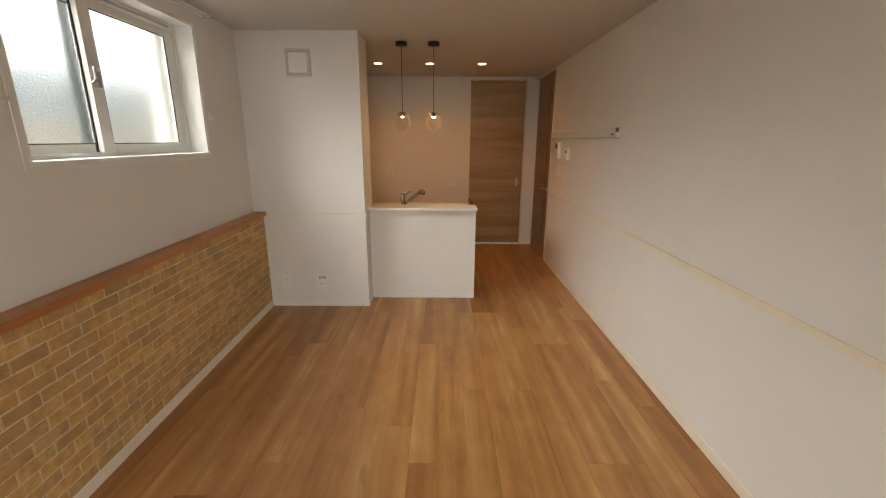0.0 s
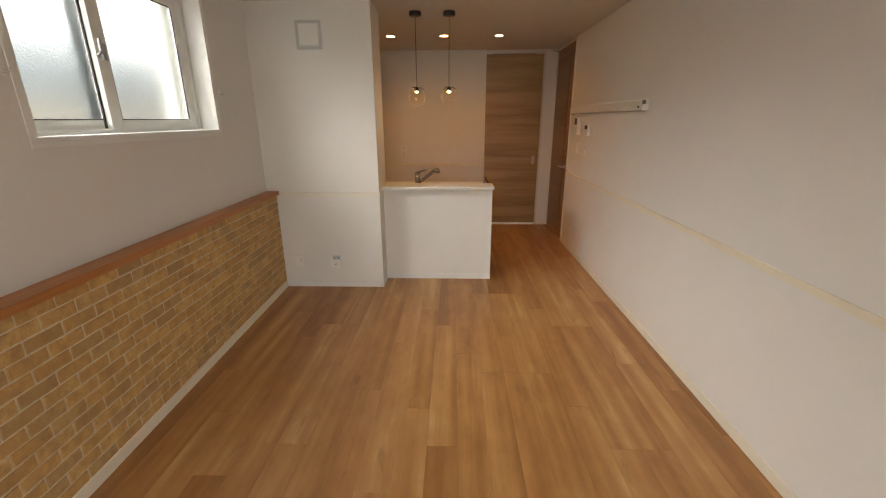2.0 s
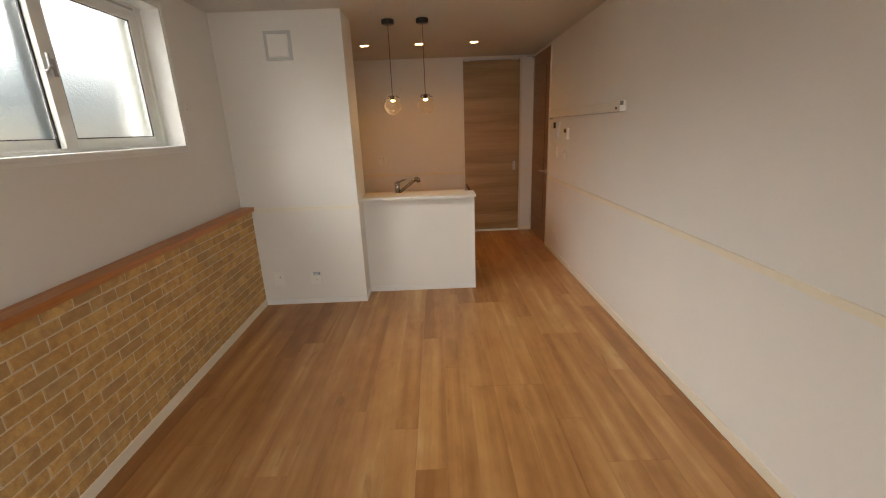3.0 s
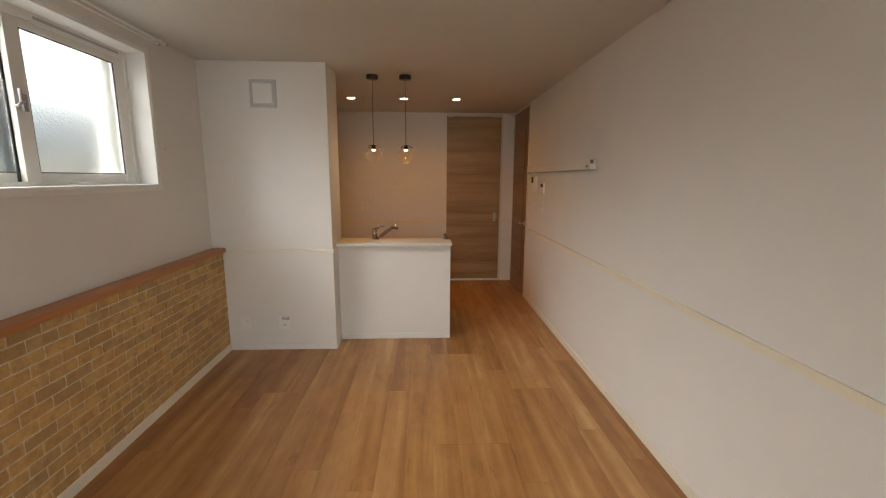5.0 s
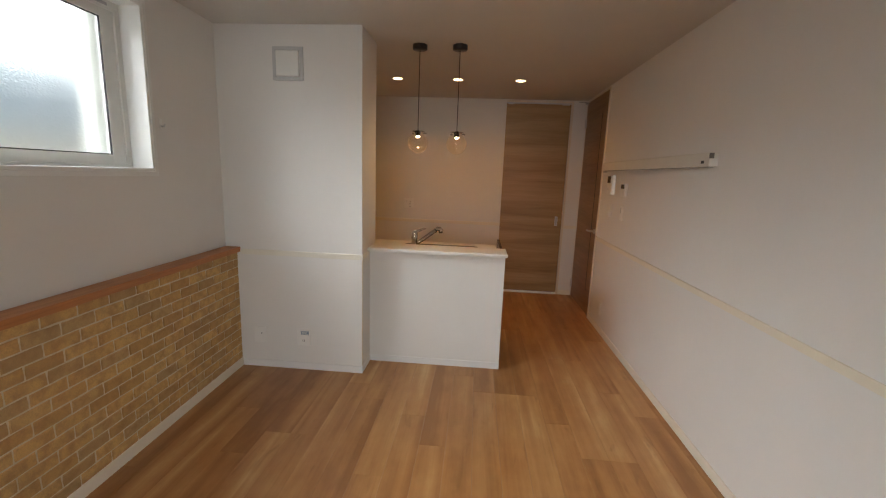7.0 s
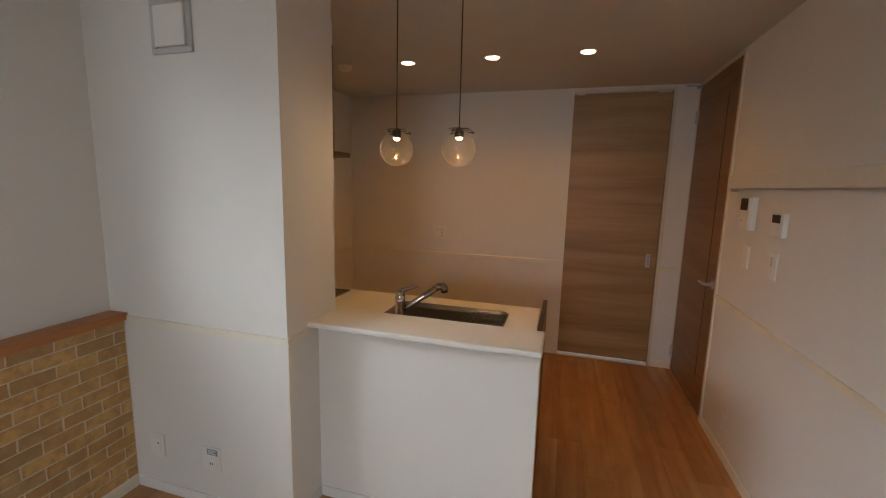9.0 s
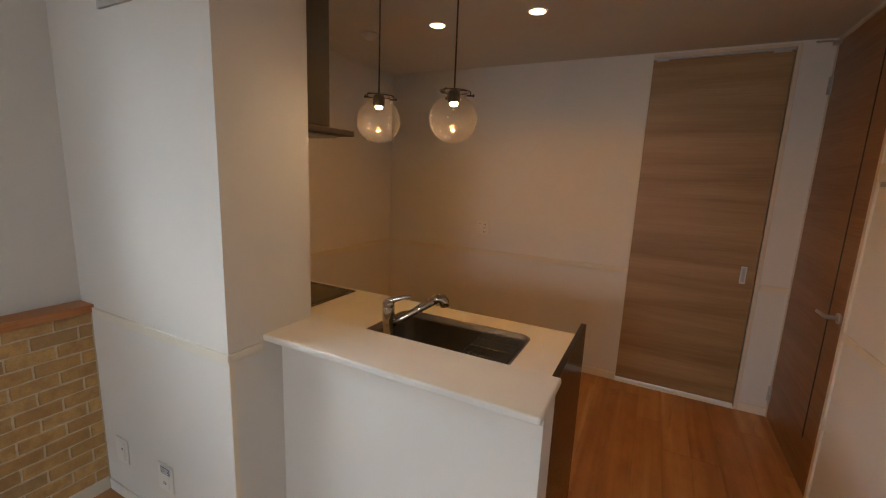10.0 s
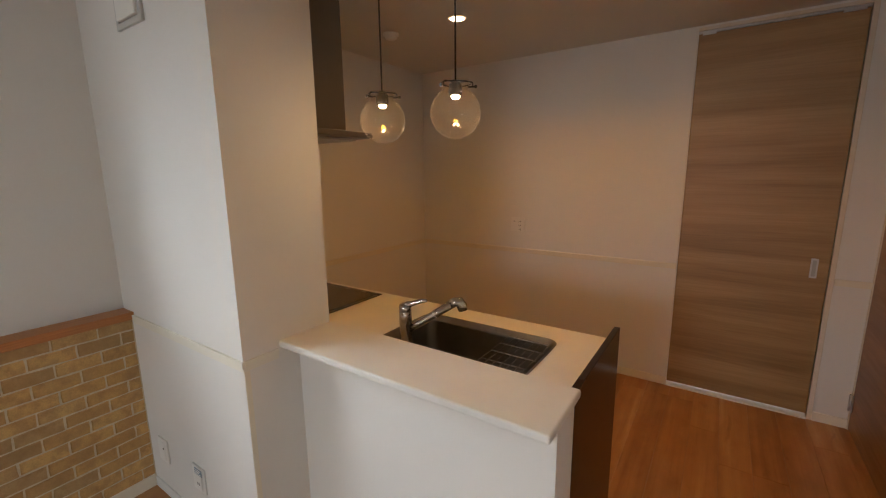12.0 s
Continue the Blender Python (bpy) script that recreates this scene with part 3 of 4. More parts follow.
def sink():
    s = thing("sink", (SX0 + SX1) / 2, (SY0 + SY1) / 2, ZTOP, "stainless steel sink bowl set into the white worktop", "sink")
    bm = bmesh.new()
    rings = []
    for inset, z, r in ((-0.001, ZTOP + 0.0015, 0.056), (0.008, ZTOP + 0.001, 0.050), (0.009, ZTOP - 0.012, 0.049), (0.015, ZTOP - 0.014, 0.046), (0.018, ZTOP - 0.030, 0.046),
                        (0.028, ZTOP - 0.150, 0.050), (0.042, ZTOP - 0.176, 0.050), (0.075, ZTOP - 0.188, 0.040)):
        rings.append([bm.verts.new((x, y, z)) for x, y in rounded(SX0 + inset, SX1 - inset, SY0 + inset, SY1 - inset, r)])
    for a, b in zip(rings, rings[1:]):
        for k in range(len(a)):
            f = bm.faces.new((a[k], a[(k + 1) % len(a)], b[(k + 1) % len(a)], b[k]))
            f.smooth = True
    bm.faces.new(rings[-1])
    bowl = part("bowl", bm, STEEL, s, "brushed steel bowl with stepped rim")
    bowl.data.flip_normals()
    dr = bmesh.new()
    lathe(dr, -0.19, 4.60, [(0.0, ZTOP - 0.180), (0.030, ZTOP - 0.181), (0.048, ZTOP - 0.183), (0.052, ZTOP - 0.189), (0.0, ZTOP - 0.189)], 28)
    part("drain", dr, CHROME, s, "round chrome drain cover")


sink()


def drainer_rack():
    r = thing("drainer_rack", 0.08, 4.58, ZTOP - 0.014, "chrome wire drainer rack across one end of the sink", "rack")
    z = ZTOP - 0.008
    x0, x1, y0, y1 = -0.008, 0.164, 4.400, 4.764
    for k in range(7):
        x = x0 + (x1 - x0) * k / 6
        part("wire", tube(bmesh.new(), [(x, y0, z - 0.002), (x, y0 + 0.012, z + 0.002), (x, y1 - 0.012, z + 0.002), (x, y1, z - 0.002)], 0.0021, 8), CHROME, r)
    for k in range(5):
        y = y0 + 0.035 + (y1 - y0 - 0.050) * k / 4
        part("cross_wire", tube(bmesh.new(), [(x0 - 0.004, y, z - 0.0027), (x1 + 0.004, y, z - 0.0027)], 0.0028, 8), CHROME, r)


drainer_rack()


def tap():
    x, y = -0.326, 4.458
    t = thing("kitchen_tap", x, y, ZTOP, "chrome single-lever mixer tap with a slanted pull-out spout", "tap")
    bm = bmesh.new()
    lathe(bm, x, y, [(0.0, ZTOP), (0.027, ZTOP), (0.0275, ZTOP + 0.004), (0.0240, ZTOP + 0.010), (0.0240, ZTOP + 0.075), (0.0250, ZTOP + 0.078), (0.0250, ZTOP + 0.126), (0.0242, ZTOP + 0.128), (0.0242, ZTOP + 0.131),
                     (0.0252, ZTOP + 0.133), (0.0246, ZTOP + 0.150), (0.018, ZTOP + 0.158), (0.0, ZTOP + 0.160)], 32)
    part("body", bm, CHROME, t)
    lv = bmesh.new()
    tube(lv, [(x - 0.018, y - 0.004, ZTOP + 0.142), (x + 0.012, y + 0.003, ZTOP + 0.156), (x + 0.040, y + 0.012, ZTOP + 0.166), (x + 0.072, y + 0.022, ZTOP + 0.177), (x + 0.088, y + 0.027, ZTOP + 0.178)],
         [0.013, 0.014, 0.0095, 0.0078, 0.005], 14)
    lever = part("lever", lv, CHROME, t)
    for f in lever.data.polygons:
        f.use_smooth = True
    sp = bmesh.new()
    a, b = Vector((x + 0.012, y + 0.006, ZTOP + 0.052)), Vector((-0.162, 4.540, 1.000))
    tube(sp, [a, a.lerp(b, 0.25), a.lerp(b, 0.6), a.lerp(b, 0.62), b], [0.014, 0.0150, 0.0155, 0.0165, 0.0175], 18)
    spout = part("spout", sp, CHROME, t)
    hd = bmesh.new()
    d = (b - a).normalized()
    tip = b + d * 0.018
    tube(hd, [b, tip, tip + Vector((0.015, 0.008, 0.000)), tip + Vector((0.024, 0.012, -0.014)), tip + Vector((0.028, 0.014, -0.032))], [0.0178, 0.019, 0.0210, 0.0215, 0.0185], 20)
    part("spray_head", hd, CHROME, spout)
    part("seal_ring", tube(bmesh.new(), [a.lerp(b, 0.61), a.lerp(b, 0.625)], 0.0168, 18), GREY_PLASTIC, spout, "thin grey seam ring")


tap()


def hob():
    h = thing("induction_hob", -1.10, 4.645, ZTOP, "black glass hob with a grey metal edge set in the worktop", "hob")
    part("edge_frame", box_bm(-1.450, -0.848, 4.470, 4.890, ZTOP, ZTOP + 0.006, bevel=0.002), HOB_EDGE, h, "grey metal edge")
    part("glass_plate", box_bm(-1.432, -0.866, 4.484, 4.852, ZTOP + 0.0062, ZTOP + 0.009, bevel=0.001), HOB_GLASS, h, "dark glass plate")
    for k in range(4):
        part("vent_slot", box_bm(-1.34 + 0.13 * k, -1.24 + 0.13 * k, 4.860, 4.882, ZTOP + 0.0062, ZTOP + 0.0085, bevel=0.001), BLACK, h, "black exhaust slot")


hob()


def base_cabinet():
    c = thing("base_cabinet", -0.60, 4.60, 0, "dark brown gloss kitchen base cabinet under the worktop", "cabinet")
    part("body", boxes((XK + 0.002, 0.360, YW, 4.895, 0.08, 0.618), (-0.79, SX0 - 0.01, YW, 4.895, 0.620, ZTOP - 0.042), (SX1 + 0.01, 0.360, YW, 4.895, 0.642, ZTOP - 0.042)), PANEL, c)
    part("plinth", boxes((XK + 0.002, 0.345, YW + 0.01, 4.85, 0.0, 0.078)), BLACK, c, "black recessed plinth")
    part("end_panel", box_bm(0.362, 0.384, YW + 0.016, 4.935, 0.0, 0.889, bevel=0.0015), PANEL, c, "dark brown gloss end panel")


base_cabinet()


def range_hood():
    h = thing("range_hood", -1.10, 4.48, 1.68, "slim dark metal range hood on the kitchen wall over the hob", "range hood")
    part("chimney_box", box_bm(-1.400, -0.800, YW + 0.001, 4.640, 1.700, 2.250, bevel=0.002), HOOD, h, "dark grey metal box")
    cn = bmesh.new()
    box(cn, -1.402, -0.798, YW + 0.001, 4.815, 1.672, 1.699, 0.004)
    part("canopy", cn, HOOD, h, "thin metal canopy plate")
    part("intake_panel", box_bm(-1.34, -0.86, YW + 0.06, 4.76, 1.660, 1.671, bevel=0.003), GREY_PLASTIC, h, "grey intake panel")
    part("filler_panel", box_bm(-1.398, -0.802, YW + 0.001, 4.637, 2.252, ZC - 0.001), WALLPAPER, h, "white filler above the hood")


range_hood()


# ---- pendant lamps ----
def pendant(x, y):
    zc, r = 1.678, 0.0755
    p = thing("pendant_lamp", x, y, ZC, "lit clear bubble-glass globe pendant on a dark cord", "pendant lamp", "pendants over the bar")
    part("canopy", lathe(bmesh.new(), x, y, [(0.0, ZC), (0.052, ZC), (0.053, ZC - 0.004), (0.053, ZC - 0.030), (0.050, ZC - 0.034), (0.0, ZC - 0.035)], 36), BLACK, p, "black ceiling canopy")
    part("cord", tube(bmesh.new(), [(x, y, ZC - 0.034), (x, y, 1.769)], 0.0028, 8), BLACK, p, "thin black cord")
    sk = bmesh.new()
    lathe(sk, x, y, [(0.0, 1.772), (0.010, 1.771), (0.014, 1.765), (0.020, 1.760), (0.021, 1.738), (0.019, 1.7285), (0.0, 1.7285)], 28)
    part("socket", sk, BLACK, p, "dark bulb socket")
    shell = [(max(r * math.cos(radians(a)), 0.0), zc + r * math.sin(radians(a))) for a in range(-90, 62, 5)]
    shell += [(0.0368, 1.7470), (0.0372, 1.7500), (0.0400, 1.7530), (0.0405, 1.7680), (0.0420, 1.7690)]
    globe = part("globe", lathe(bmesh.new(), x, y, shell, 64), GLOBE, p, "clear bubble-glass globe with a short neck")
    globe.visible_shadow = False
    rng = random.Random(int(100 * x) + 70)
    bb = bmesh.new()
    for k in range(480):
        u = rng.gauss(-0.30, 0.45)
        if not -0.97 < u < 0.75:
            continue
        th = rng.uniform(0, 2 * math.pi)
        s = math.sqrt(1 - u * u)
        rad = rng.choice((0.0006, 0.0007, 0.0008, 0.0010, 0.0013))
        q = r - 0.0020
        m = Matrix.Translation((x + q * s * math.cos(th), y + q * s * math.sin(th), zc + q * u)) @ Matrix.Diagonal((1, 1, 1.3, 1))
        bmesh.ops.create_icosphere(bb, subdivisions=1, radius=rad, matrix=m)
    bub = part("bubbles", bb, BUBBLE, globe, "tiny bubbles in the glass")
    bub.visible_shadow = False
    tagged(bub, kind="stuff")
    hold = bmesh.new()
    ring = [(x + 0.0465 * math.cos(radians(a)), y + 0.0465 * math.sin(radians(a)), 1.7615) for a in range(0, 361, 15)]
    tube(hold, ring, 0.0017, 8, caps=False)
    for a in (20, 140, 260):
        c, s = math.cos(radians(a)), math.sin(radians(a))
        tube(hold, [(x + q * c, y + q * s, z) for q, z in ((0.012, 1.7660), (0.046, 1.7645), (0.0515, 1.7605), (0.052, 1.748))], 0.0018, 8)
        tube(hold, [(x + q * c, y + q * s, 1.750) for q in (0.039, 0.060)], 0.0028, 8)
        tube(hold, [(x + q * c, y + q * s, 1.750) for q in (0.058, 0.064)], 0.0048, 10)
    part("holder", hold, BLACK, p, "dark metal holder with three screws")
    part("bulb", lathe(bmesh.new(), x, y, [(0.0, 1.7190), (0.009, 1.7195), (0.0115, 1.7225), (0.0115, 1.7275), (0.0, 1.7283)], 24), BULB, p, "glowing bulb face in the socket")
    lamp("pendant_light", "POINT", pose(x, y, 1.704), 0.28, WARM, 0.008)


for px in (-0.302, -0.012):
    pendant(px, 4.340)


# ---- ceiling downlights, detector, vent ----
def downlight(x, y):
    d = thing("downlight", x, y, ZC, "small round recessed downlight, lit warm white", "downlight", "kitchen downlights")
    part("trim_ring", lathe(bmesh.new(), x, y, [(0.042, ZC - 0.0005), (0.052, ZC - 0.0005), (0.051, ZC - 0.003), (0.043, ZC - 0.004)], 36, close=True), PLASTIC, d, "white trim ring")
    part("diffuser", lathe(bmesh.new(), x, y, [(0.0, ZC - 0.002), (0.0425, ZC - 0.002), (0.0425, ZC - 0.0005), (0.0, ZC - 0.0005)], 32), LED, d, "glowing diffuser")
    lamp("downlight_lamp", "AREA", pose(x, y, ZC - 0.006), 2.6, WARM, 0.08, spread=140)


for dx in (-0.673, -0.077, 0.521):
    downlight(dx, 5.412)

sd = thing("smoke_detector", -1.15, 5.39, ZC, "round white smoke detector on the kitchen ceiling", "detector")
part("base", lathe(bmesh.new(), -1.15, 5.39, [(0.0, ZC), (0.05, ZC), (0.05, ZC - 0.012), (0.0, ZC - 0.012)], 32), PLASTIC, sd)
part("dome", lathe(bmesh.new(), -1.15, 5.39, [(0.040, ZC - 0.012), (0.036, ZC - 0.030), (0.020, ZC - 0.038), (0.0, ZC - 0.039)], 32), PLASTIC, sd)


def wall_vent():
    v = thing("wall_vent", -1.10, YP, 2.02, "square air vent cover with a grey rim high on the pier", "vent")
    x0, x1, z0, z1 = -1.208, -1.004, 2.020, 2.228
    rim = bmesh.new()
    w = 0.022
    for s in ((x0, x1, z0, z0 + w), (x0, x1, z1 - w, z1), (x0, x0 + w, z0 + w, z1 - w), (x1 - w, x1, z0 + w, z1 - w)):
        box(rim, s[0], s[1], YP - 0.012, YP - 0.0005, s[2], s[3], 0.002)
    part("rim", rim, VENT_RIM, v, "grey vent rim")
    part("cover", box_bm(x0 + w + 0.003, x1 - w - 0.003, YP - 0.020, YP - 0.004, z0 + w + 0.003, z1 - w - 0.003, bevel=0.004), PLASTIC, v, "flat white cover")


wall_vent()


# ---- wall plates, intercom, remote ----
def plate_y(name, label, category, x0, x1, z0, z1, y, holes, sticker=False):
    """A wall plate that faces the room (towards -y)."""
    p = thing(name, (x0 + x1) / 2, y, z0, label, category)
    part("plate", box_bm(x0, x1, y - 0.008, y - 0.0005, z0, z1, bevel=0.003), PLASTIC, p)
    part("insert", box_bm(x0 + 0.022, x1 - 0.022, y - 0.0105, y - 0.008, z0 + 0.014, z1 - 0.014, bevel=0.0012), PLASTIC, p, "white insert")
    for hx, hz, w, h in holes:
        part("slot", box_bm(hx - w / 2, hx + w / 2, y - 0.0118, y - 0.0104, hz - h / 2, hz + h / 2), BLACK, p, "dark slot")
    if sticker:
        s = part("sticker", box_bm(x0 + 0.030, x1 - 0.010, y - 0.0125, y - 0.0108, z1 - 0.034, z1 - 0.006, bevel=0.0005), LABEL_BLUE, p, "small blue-grey sticker")
        for k in range(3):
            part("print_bar", box_bm(x0 + 0.036, x1 - 0.018 - 0.008 * (k % 2), y - 0.0132, y - 0.0126, z1 - 0.029 + 0.008 * k, z1 - 0.026 + 0.008 * k), PLASTIC, s, "pale unreadable print line")


plate_y("aerial_socket", "white aerial socket plate low on the pier", "socket", -1.418, -1.326, 0.190, 0.308, YP, [(-1.360, 0.262, 0.007, 0.007)])
plate_y("power_socket", "white socket plate with a blue-grey sticker low on the pier", "socket", -1.094, -0.995, 0.186, 0.304, YP, [(-1.050, 0.225, 0.003, 0.012), (-1.038, 0.225, 0.003, 0.012)], True)
kz = [(-0.685 + d, 1.040 + 0.032 * k, 0.003, 0.012) for k in range(3) for d in (0.0, 0.012)]
plate_y("kitchen_socket", "white double socket plate on the kitchen back wall", "socket", -0.758, -0.640, 1.020, 1.136, YB, kz + [(-0.725, 1.105, 0.014, 0.003)])


def intercom():
    i = thing("intercom", XR, 5.155, 1.326, "white video intercom with a dark screen on the long wall", "intercom")
    part("body", box_bm(XR - 0.030, XR - 0.0005, 5.085, 5.230, 1.326, 1.504, bevel=0.005), PLASTIC, i)
    part("screen", box_bm(XR - 0.0325, XR - 0.0302, 5.120, 5.222, 1.430, 1.494, bevel=0.001), SCREEN, i, "dark screen")
    # added strip that stands for the lighter side face of the body
    part("handset", box_bm(XR - 0.037, XR - 0.0303, 5.092, 5.118, 1.332, 1.498, bevel=0.005), PLASTIC, i, "white strip added for the body's brighter side")
    part("button", tube(bmesh.new(), [(XR - 0.030, 5.19, 1.375), (XR - 0.033, 5.19, 1.375)], 0.006, 14), GREY_PLASTIC, i, "small grey button")


intercom()


def heater_remote():
    r = thing("heater_remote", XR, 4.815, 1.322, "white water heater remote with a dark display on the long wall", "remote panel")
    part("body", box_bm(XR - 0.022, XR - 0.0005, 4.760, 4.872, 1.322, 1.434, bevel=0.004), PLASTIC, r)
    part("display", box_bm(XR - 0.0242, XR - 0.0222, 4.785, 4.862, 1.388, 1.426, bevel=0.001), SCREEN, r, "dark display")
    part("flap", box_bm(XR - 0.0255, XR - 0.0222, 4.766, 4.866, 1.328, 1.380, bevel=0.002), PLASTIC, r, "white button flap")


heater_remote()


def switch(name, label, y0, y1, z0, z1, rockers, dark=False):
    s = thing(name, XR, (y0 + y1) / 2, z0, label, "switch")
    part("plate", box_bm(XR - 0.009, XR - 0.0005, y0, y1, z0, z1, bevel=0.003), PLASTIC, s)
    for a, b in rockers:
        part("rocker", box_bm(XR - 0.0135, XR - 0.0092, y0 + 0.014, y1 - 0.014, a, b, bevel=0.002), PLASTIC, s, "white rocker")
    if dark:
        part("slider", box_bm(XR - 0.0160, XR - 0.0138, y0 + 0.028, y0 + 0.038, (z0 + z1) / 2, z1 - 0.018, bevel=0.001), GREY_PLASTIC, s, "grey slider")


switch("light_switch", "white light switch by the hinged door", 5.110, 5.180, 1.120, 1.240, [(1.138, 1.222)])
switch("dimmer_switch", "white dimmer switch with a grey slider on the long wall", 4.800, 4.870, 1.120, 1.245, [(1.138, 1.228)], True)
o = thing("low_socket", XR, 5.15, 0.165, "white socket plate low on the long wall", "socket")
part("plate", box_bm(XR - 0.008, XR - 0.0005, 5.110, 5.180, 0.165, 0.285, bevel=0.003), PLASTIC, o)
for k in range(2):
    part("outlet", box_bm(XR - 0.0110, XR - 0.0082, 5.125, 5.165, 0.182 + 0.045 * k, 0.222 + 0.045 * k, bevel=0.001), PLASTIC, o, "white outlet face")


def hanging_rail():
    r = thing("hanging_rail", XR, 4.30, 1.535, "long cream box rail with end brackets on the long wall", "rail")
    y0, y1, d = 3.500, 5.390, 0.046
    bm = bmesh.new()
    box(bm, XR - d, XR - 0.0005, y0, y1, 1.546, 1.619, 0.004)
    part("box", bm, RAIL, r)
    part("groove", box_bm(XR - 0.036, XR - 0.014, y0 + 0.01, y1 - 0.01, 1.5415, 1.5458), GREY_PLASTIC, r, "grey groove along the underside")
    part("end_clip", box_bm(XR - d - 0.002, XR - 0.024, y0 - 0.004, y0 - 0.0002, 1.588, 1.616, bevel=0.001), HOB_EDGE, r, "dark metal end clip")
    part("end_cap", box_bm(XR - d + 0.0015, XR - 0.001, y0 - 0.003, y0 - 0.0002, 1.548, 1.586, bevel=0.001), PLASTIC, r, "white end cap")
    part("screw_hole", box_bm(XR - d - 0.0022, XR - d - 0.0002, y0 + 0.045, y0 + 0.075, 1.562, 1.578, bevel=0.0008), BLACK, r, "dark slot near the end")
    part("hook", box_bm(XR - 0.036, XR - 0.010, y1 - 0.05, y1 - 0.005, 1.527, 1.541, bevel=0.002), GREY_PLASTIC, r, "small dark hook at the end")


hanging_rail()


def curtain_rail():
    c = thing("curtain_rail", -1.56, 2.70, 2.30, "white double curtain rail over the side window", "curtain rail")
    y0, y1 = 1.90, 3.42
    for x, z in ((-1.570, 2.322), (-1.520, 2.322)):
        t = part("track", box_bm(x - 0.005, x + 0.005, y0, y1, z - 0.005, z + 0.005, bevel=0.002), REVEAL, c, "white track")
        part("end_stop", box_bm(x - 0.008, x + 0.008, y1 + 0.0002, y1 + 0.008, z - 0.009, z + 0.008, bevel=0.002), GREY_PLASTIC, t, "grey end stop")
    for y in (1.95, 2.68, 3.36):
        part("bracket", box_bm(XW + 0.0005, -1.516, y - 0.012, y + 0.012, 2.3295, 2.335, bevel=0.001), REVEAL, c, "white bracket")
    return skew(c)


curtain_rail()


def tieback_hook(y):
    h = thing("tieback_hook", XW, y, 1.65, "small white curtain tie-back hook beside the window", "hook", "curtain hooks")
    part("plate", box_bm(XW + 0.0005, XW + 0.005, y - 0.010, y + 0.010, 1.645, 1.700, bevel=0.002), REVEAL, h)
    part("hook", tube(bmesh.new(), [(XW + 0.004, y, 1.660), (XW + 0.024, y, 1.655), (XW + 0.030, y, 1.672)], 0.0035, 8), ALU, h)
    return skew(h)


tieback_hook(1.930)
tieback_hook(3.400)


# ---- floor strips ----
STRIP, LENGTH, X0, Y0 = 0.145, 1.212, 0.059, 1.985
JOINTS = {-12: 0.31, -11: 0.86, -10: 0.606, -9: 0.21, -8: 1.02, -7: 0.0, -6: 0.0, -5: 0.606, -4: 0.42, -3: 0.95, -2: 0.27, -1: 0.0, 0: 0.82, 1: 0.606, 2: 0.606, 3: 0.606, 4: 0.30, 5: 0.0, 6: 0.0, 7: 0.72, 8: 0.45, 9: 0.1}
shared = {}


def strip_mesh(w, length):
    key = (round(w, 3), round(length, 3))
    if key not in shared:
        bm = bmesh.new()
        e = 0.0005
        lo = [(-w / 2, -length / 2), (w / 2, -length / 2), (w / 2, length / 2), (-w / 2, length / 2)]
        hi = [(-w / 2 + e, -length / 2 + e), (w / 2 - e, -length / 2 + e), (w / 2 - e, length / 2 - e), (-w / 2 + e, length / 2 - e)]
        rings = [[bm.verts.new((x, y, z)) for x, y in pts] for pts, z in ((lo, -0.0058), (lo, -0.0012), (hi, 0.0))]
        for a, b in zip(rings, rings[1:]):
            for k in range(4):
                bm.faces.new((a[k], a[(k + 1) % 4], b[(k + 1) % 4], b[k]))
        bm.faces.new(rings[-1])
        shared[key] = mesh_of("plank", bm, FLOORWOOD)
    return shared[key]


def lay_floor():
    for k in range(-13, 10):
        xa, xb = max(X0 + STRIP * k, -1.606), min(X0 + STRIP * (k + 1), XR + 0.03)
        if xb - xa < 0.02:
            continue
        first = Y0 + JOINTS.get(k, 0.5) - 3 * LENGTH
        for j in range(8):
            ya, yb = max(first + j * LENGTH, YR - 0.1), min(first + (j + 1) * LENGTH, YB + 0.02)
            if yb - ya < 0.03:
                continue
            ob = new("plank", strip_mesh(xb - xa - 0.0006, yb - ya - 0.0005))
            ob.parent = floor
            ob.location = ((xa + xb) / 2, (ya + yb) / 2, 0.0)


lay_floor()


# ---- bricks ----
BL, BH, JOINT = 0.1560, 0.0580, 0.0065


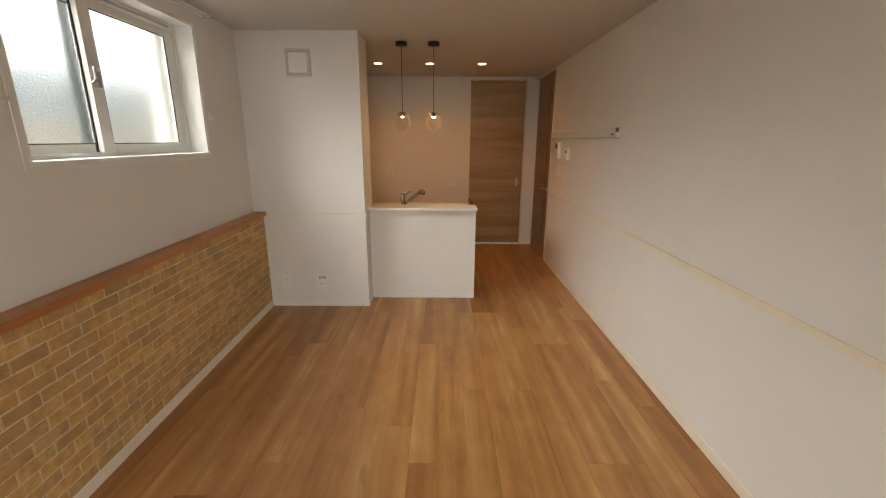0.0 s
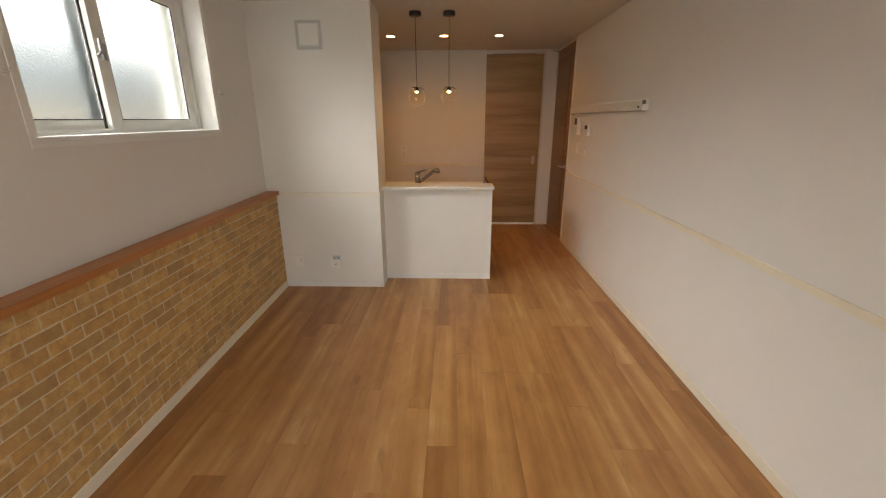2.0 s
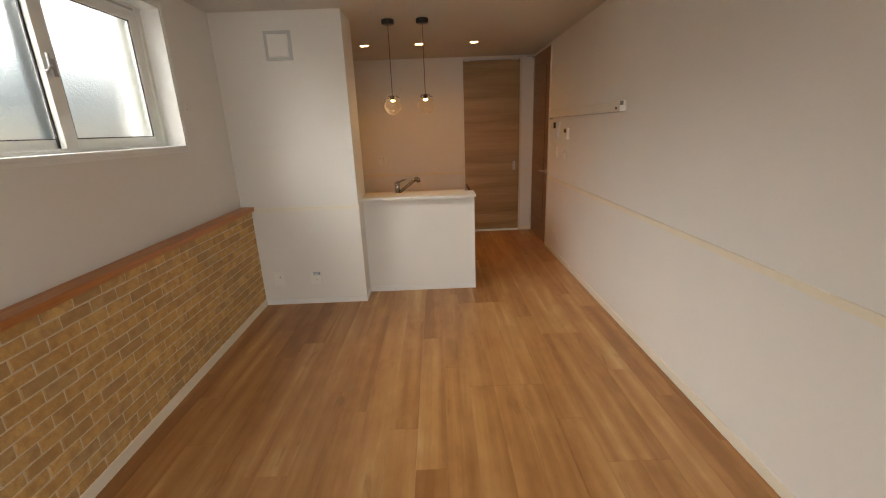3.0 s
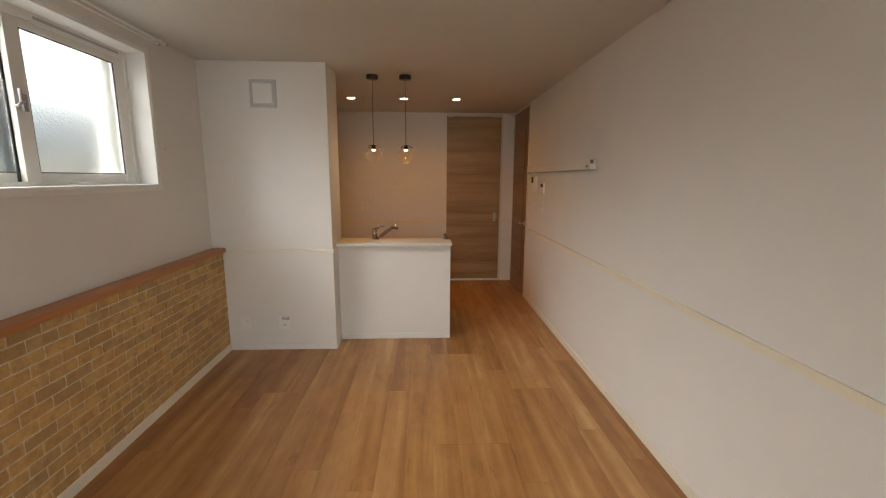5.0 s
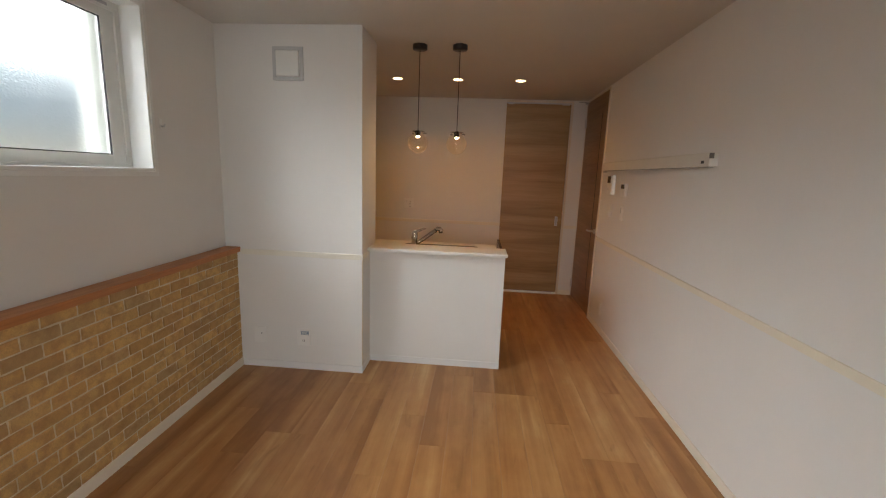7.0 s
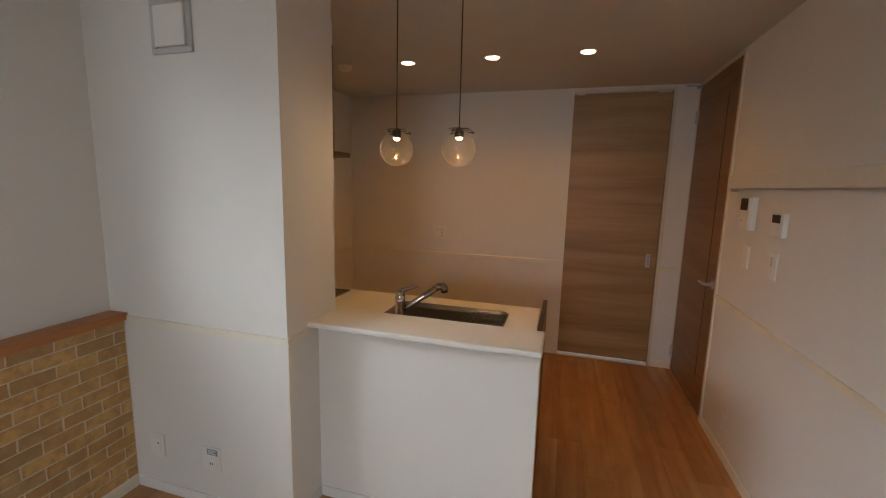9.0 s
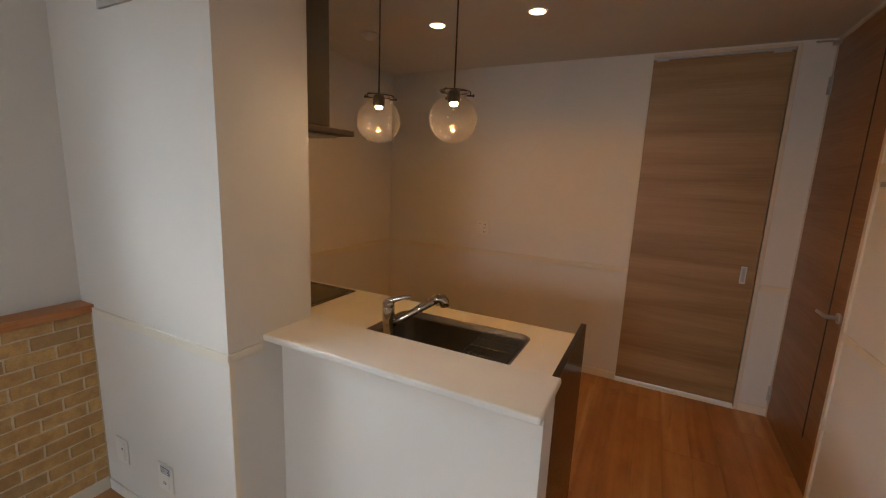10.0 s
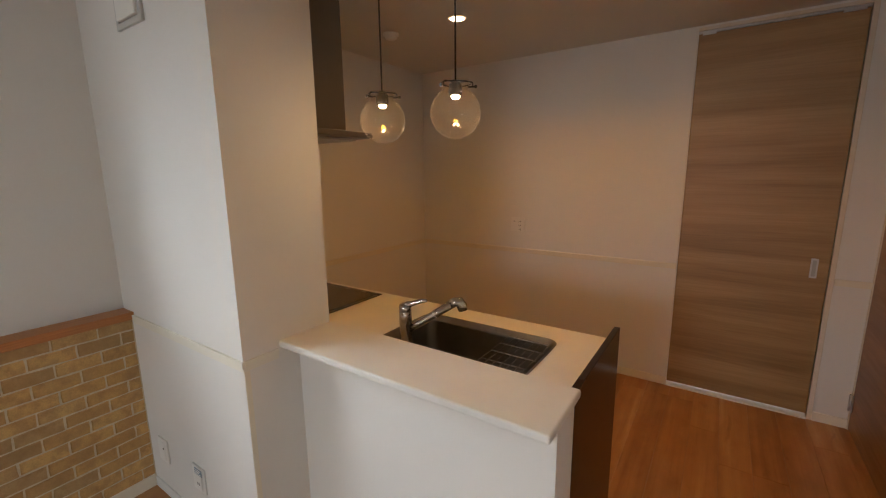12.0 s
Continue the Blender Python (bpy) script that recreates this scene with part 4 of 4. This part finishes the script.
def brick_bm(w, h, seed):
    """One slip with uneven, chipped edges, facing +x."""
    rng = random.Random(seed)
    bm = bmesh.new()
    d = 0.0040
    back, front = [], []
    steps = [(-w / 2, -h / 2), (-w / 6, -h / 2), (w / 6, -h / 2), (w / 2, -h / 2), (w / 2, 0), (w / 2, h / 2), (w / 6, h / 2), (-w / 6, h / 2), (-w / 2, h / 2), (-w / 2, 0)]
    for y, z in steps:
        jy, jz = rng.uniform(-0.0016, 0.0016), rng.uniform(-0.0016, 0.0016)
        back.append(bm.verts.new((0, y + jy, z + jz)))
        corner = abs(abs(y) - w / 2) < 1e-6 and abs(abs(z) - h / 2) < 1e-6
        s = 0.0045 if corner else 0.0022
        front.append(bm.verts.new((d + rng.uniform(-0.0006, 0.0006), y + jy - math.copysign(s, y), z + jz - (math.copysign(s, z) if z else 0))))
    n = len(steps)
    for k in range(n):
        bm.faces.new((back[k], back[(k + 1) % n], front[(k + 1) % n], front[k]))
    mid = bm.verts.new((d, 0, 0))
    for k in range(n):
        bm.faces.new((front[k], front[(k + 1) % n], mid))
    return bm


def lay_bricks():
    variants = [mesh_of("brick", brick_bm(BL - JOINT, BH - JOINT, 40 + k), BRICK) for k in range(9)]
    cut = {}
    rng = random.Random(11)
    far = bmesh.new()
    z_top = 0.866
    for row in range(14):
        zc = z_top - BH * (row + 0.5)
        half = 0.5 if row % 2 else 0.0
        ya = 3.812 + BL * (2 - half)
        k = 0
        while True:
            y1 = ya - BL * k
            y0 = y1 - BL
            k += 1
            if y1 < YR + 0.2:
                break
            if y0 > YP - 0.016:
                continue
            top = min(y1, YP - 0.003)
            h = BH - JOINT
            zz = zc
            if row == 0:
                h, zz = BH - JOINT - 0.006, zc - 0.003
            if zz - h / 2 < 0.035:
                continue
            if y0 < 0.95:
                m = Matrix.Translation((XBR - 0.002, (y0 + top) / 2, zz))
                tmp = brick_bm(BL - JOINT, h, rng.randrange(50))
                tmp.transform(m)
                me = bpy.data.meshes.new("tmp")
                tmp.to_mesh(me)
                tmp.free()
                far.from_mesh(me)
                bpy.data.meshes.remove(me)
                continue
            w = top - y0 - JOINT
            if abs(w - (BL - JOINT)) < 0.002 and row:
                me = variants[rng.randrange(9)]
            else:
                key = (round(w, 3), round(h, 3), rng.randrange(2))
                if key not in cut:
                    cut[key] = mesh_of("brick", brick_bm(w, h, 90 + len(cut)), BRICK)
                me = cut[key]
            ob = new("brick", me)
            ob.parent = half_wall
            ob.location = (XBR - 0.002, (y0 + top) / 2, zz)
    rest = new("brickwork", mesh_of("brickwork", far, BRICK))
    rest.parent = half_wall
    tagged(rest, kind="stuff")


lay_bricks()
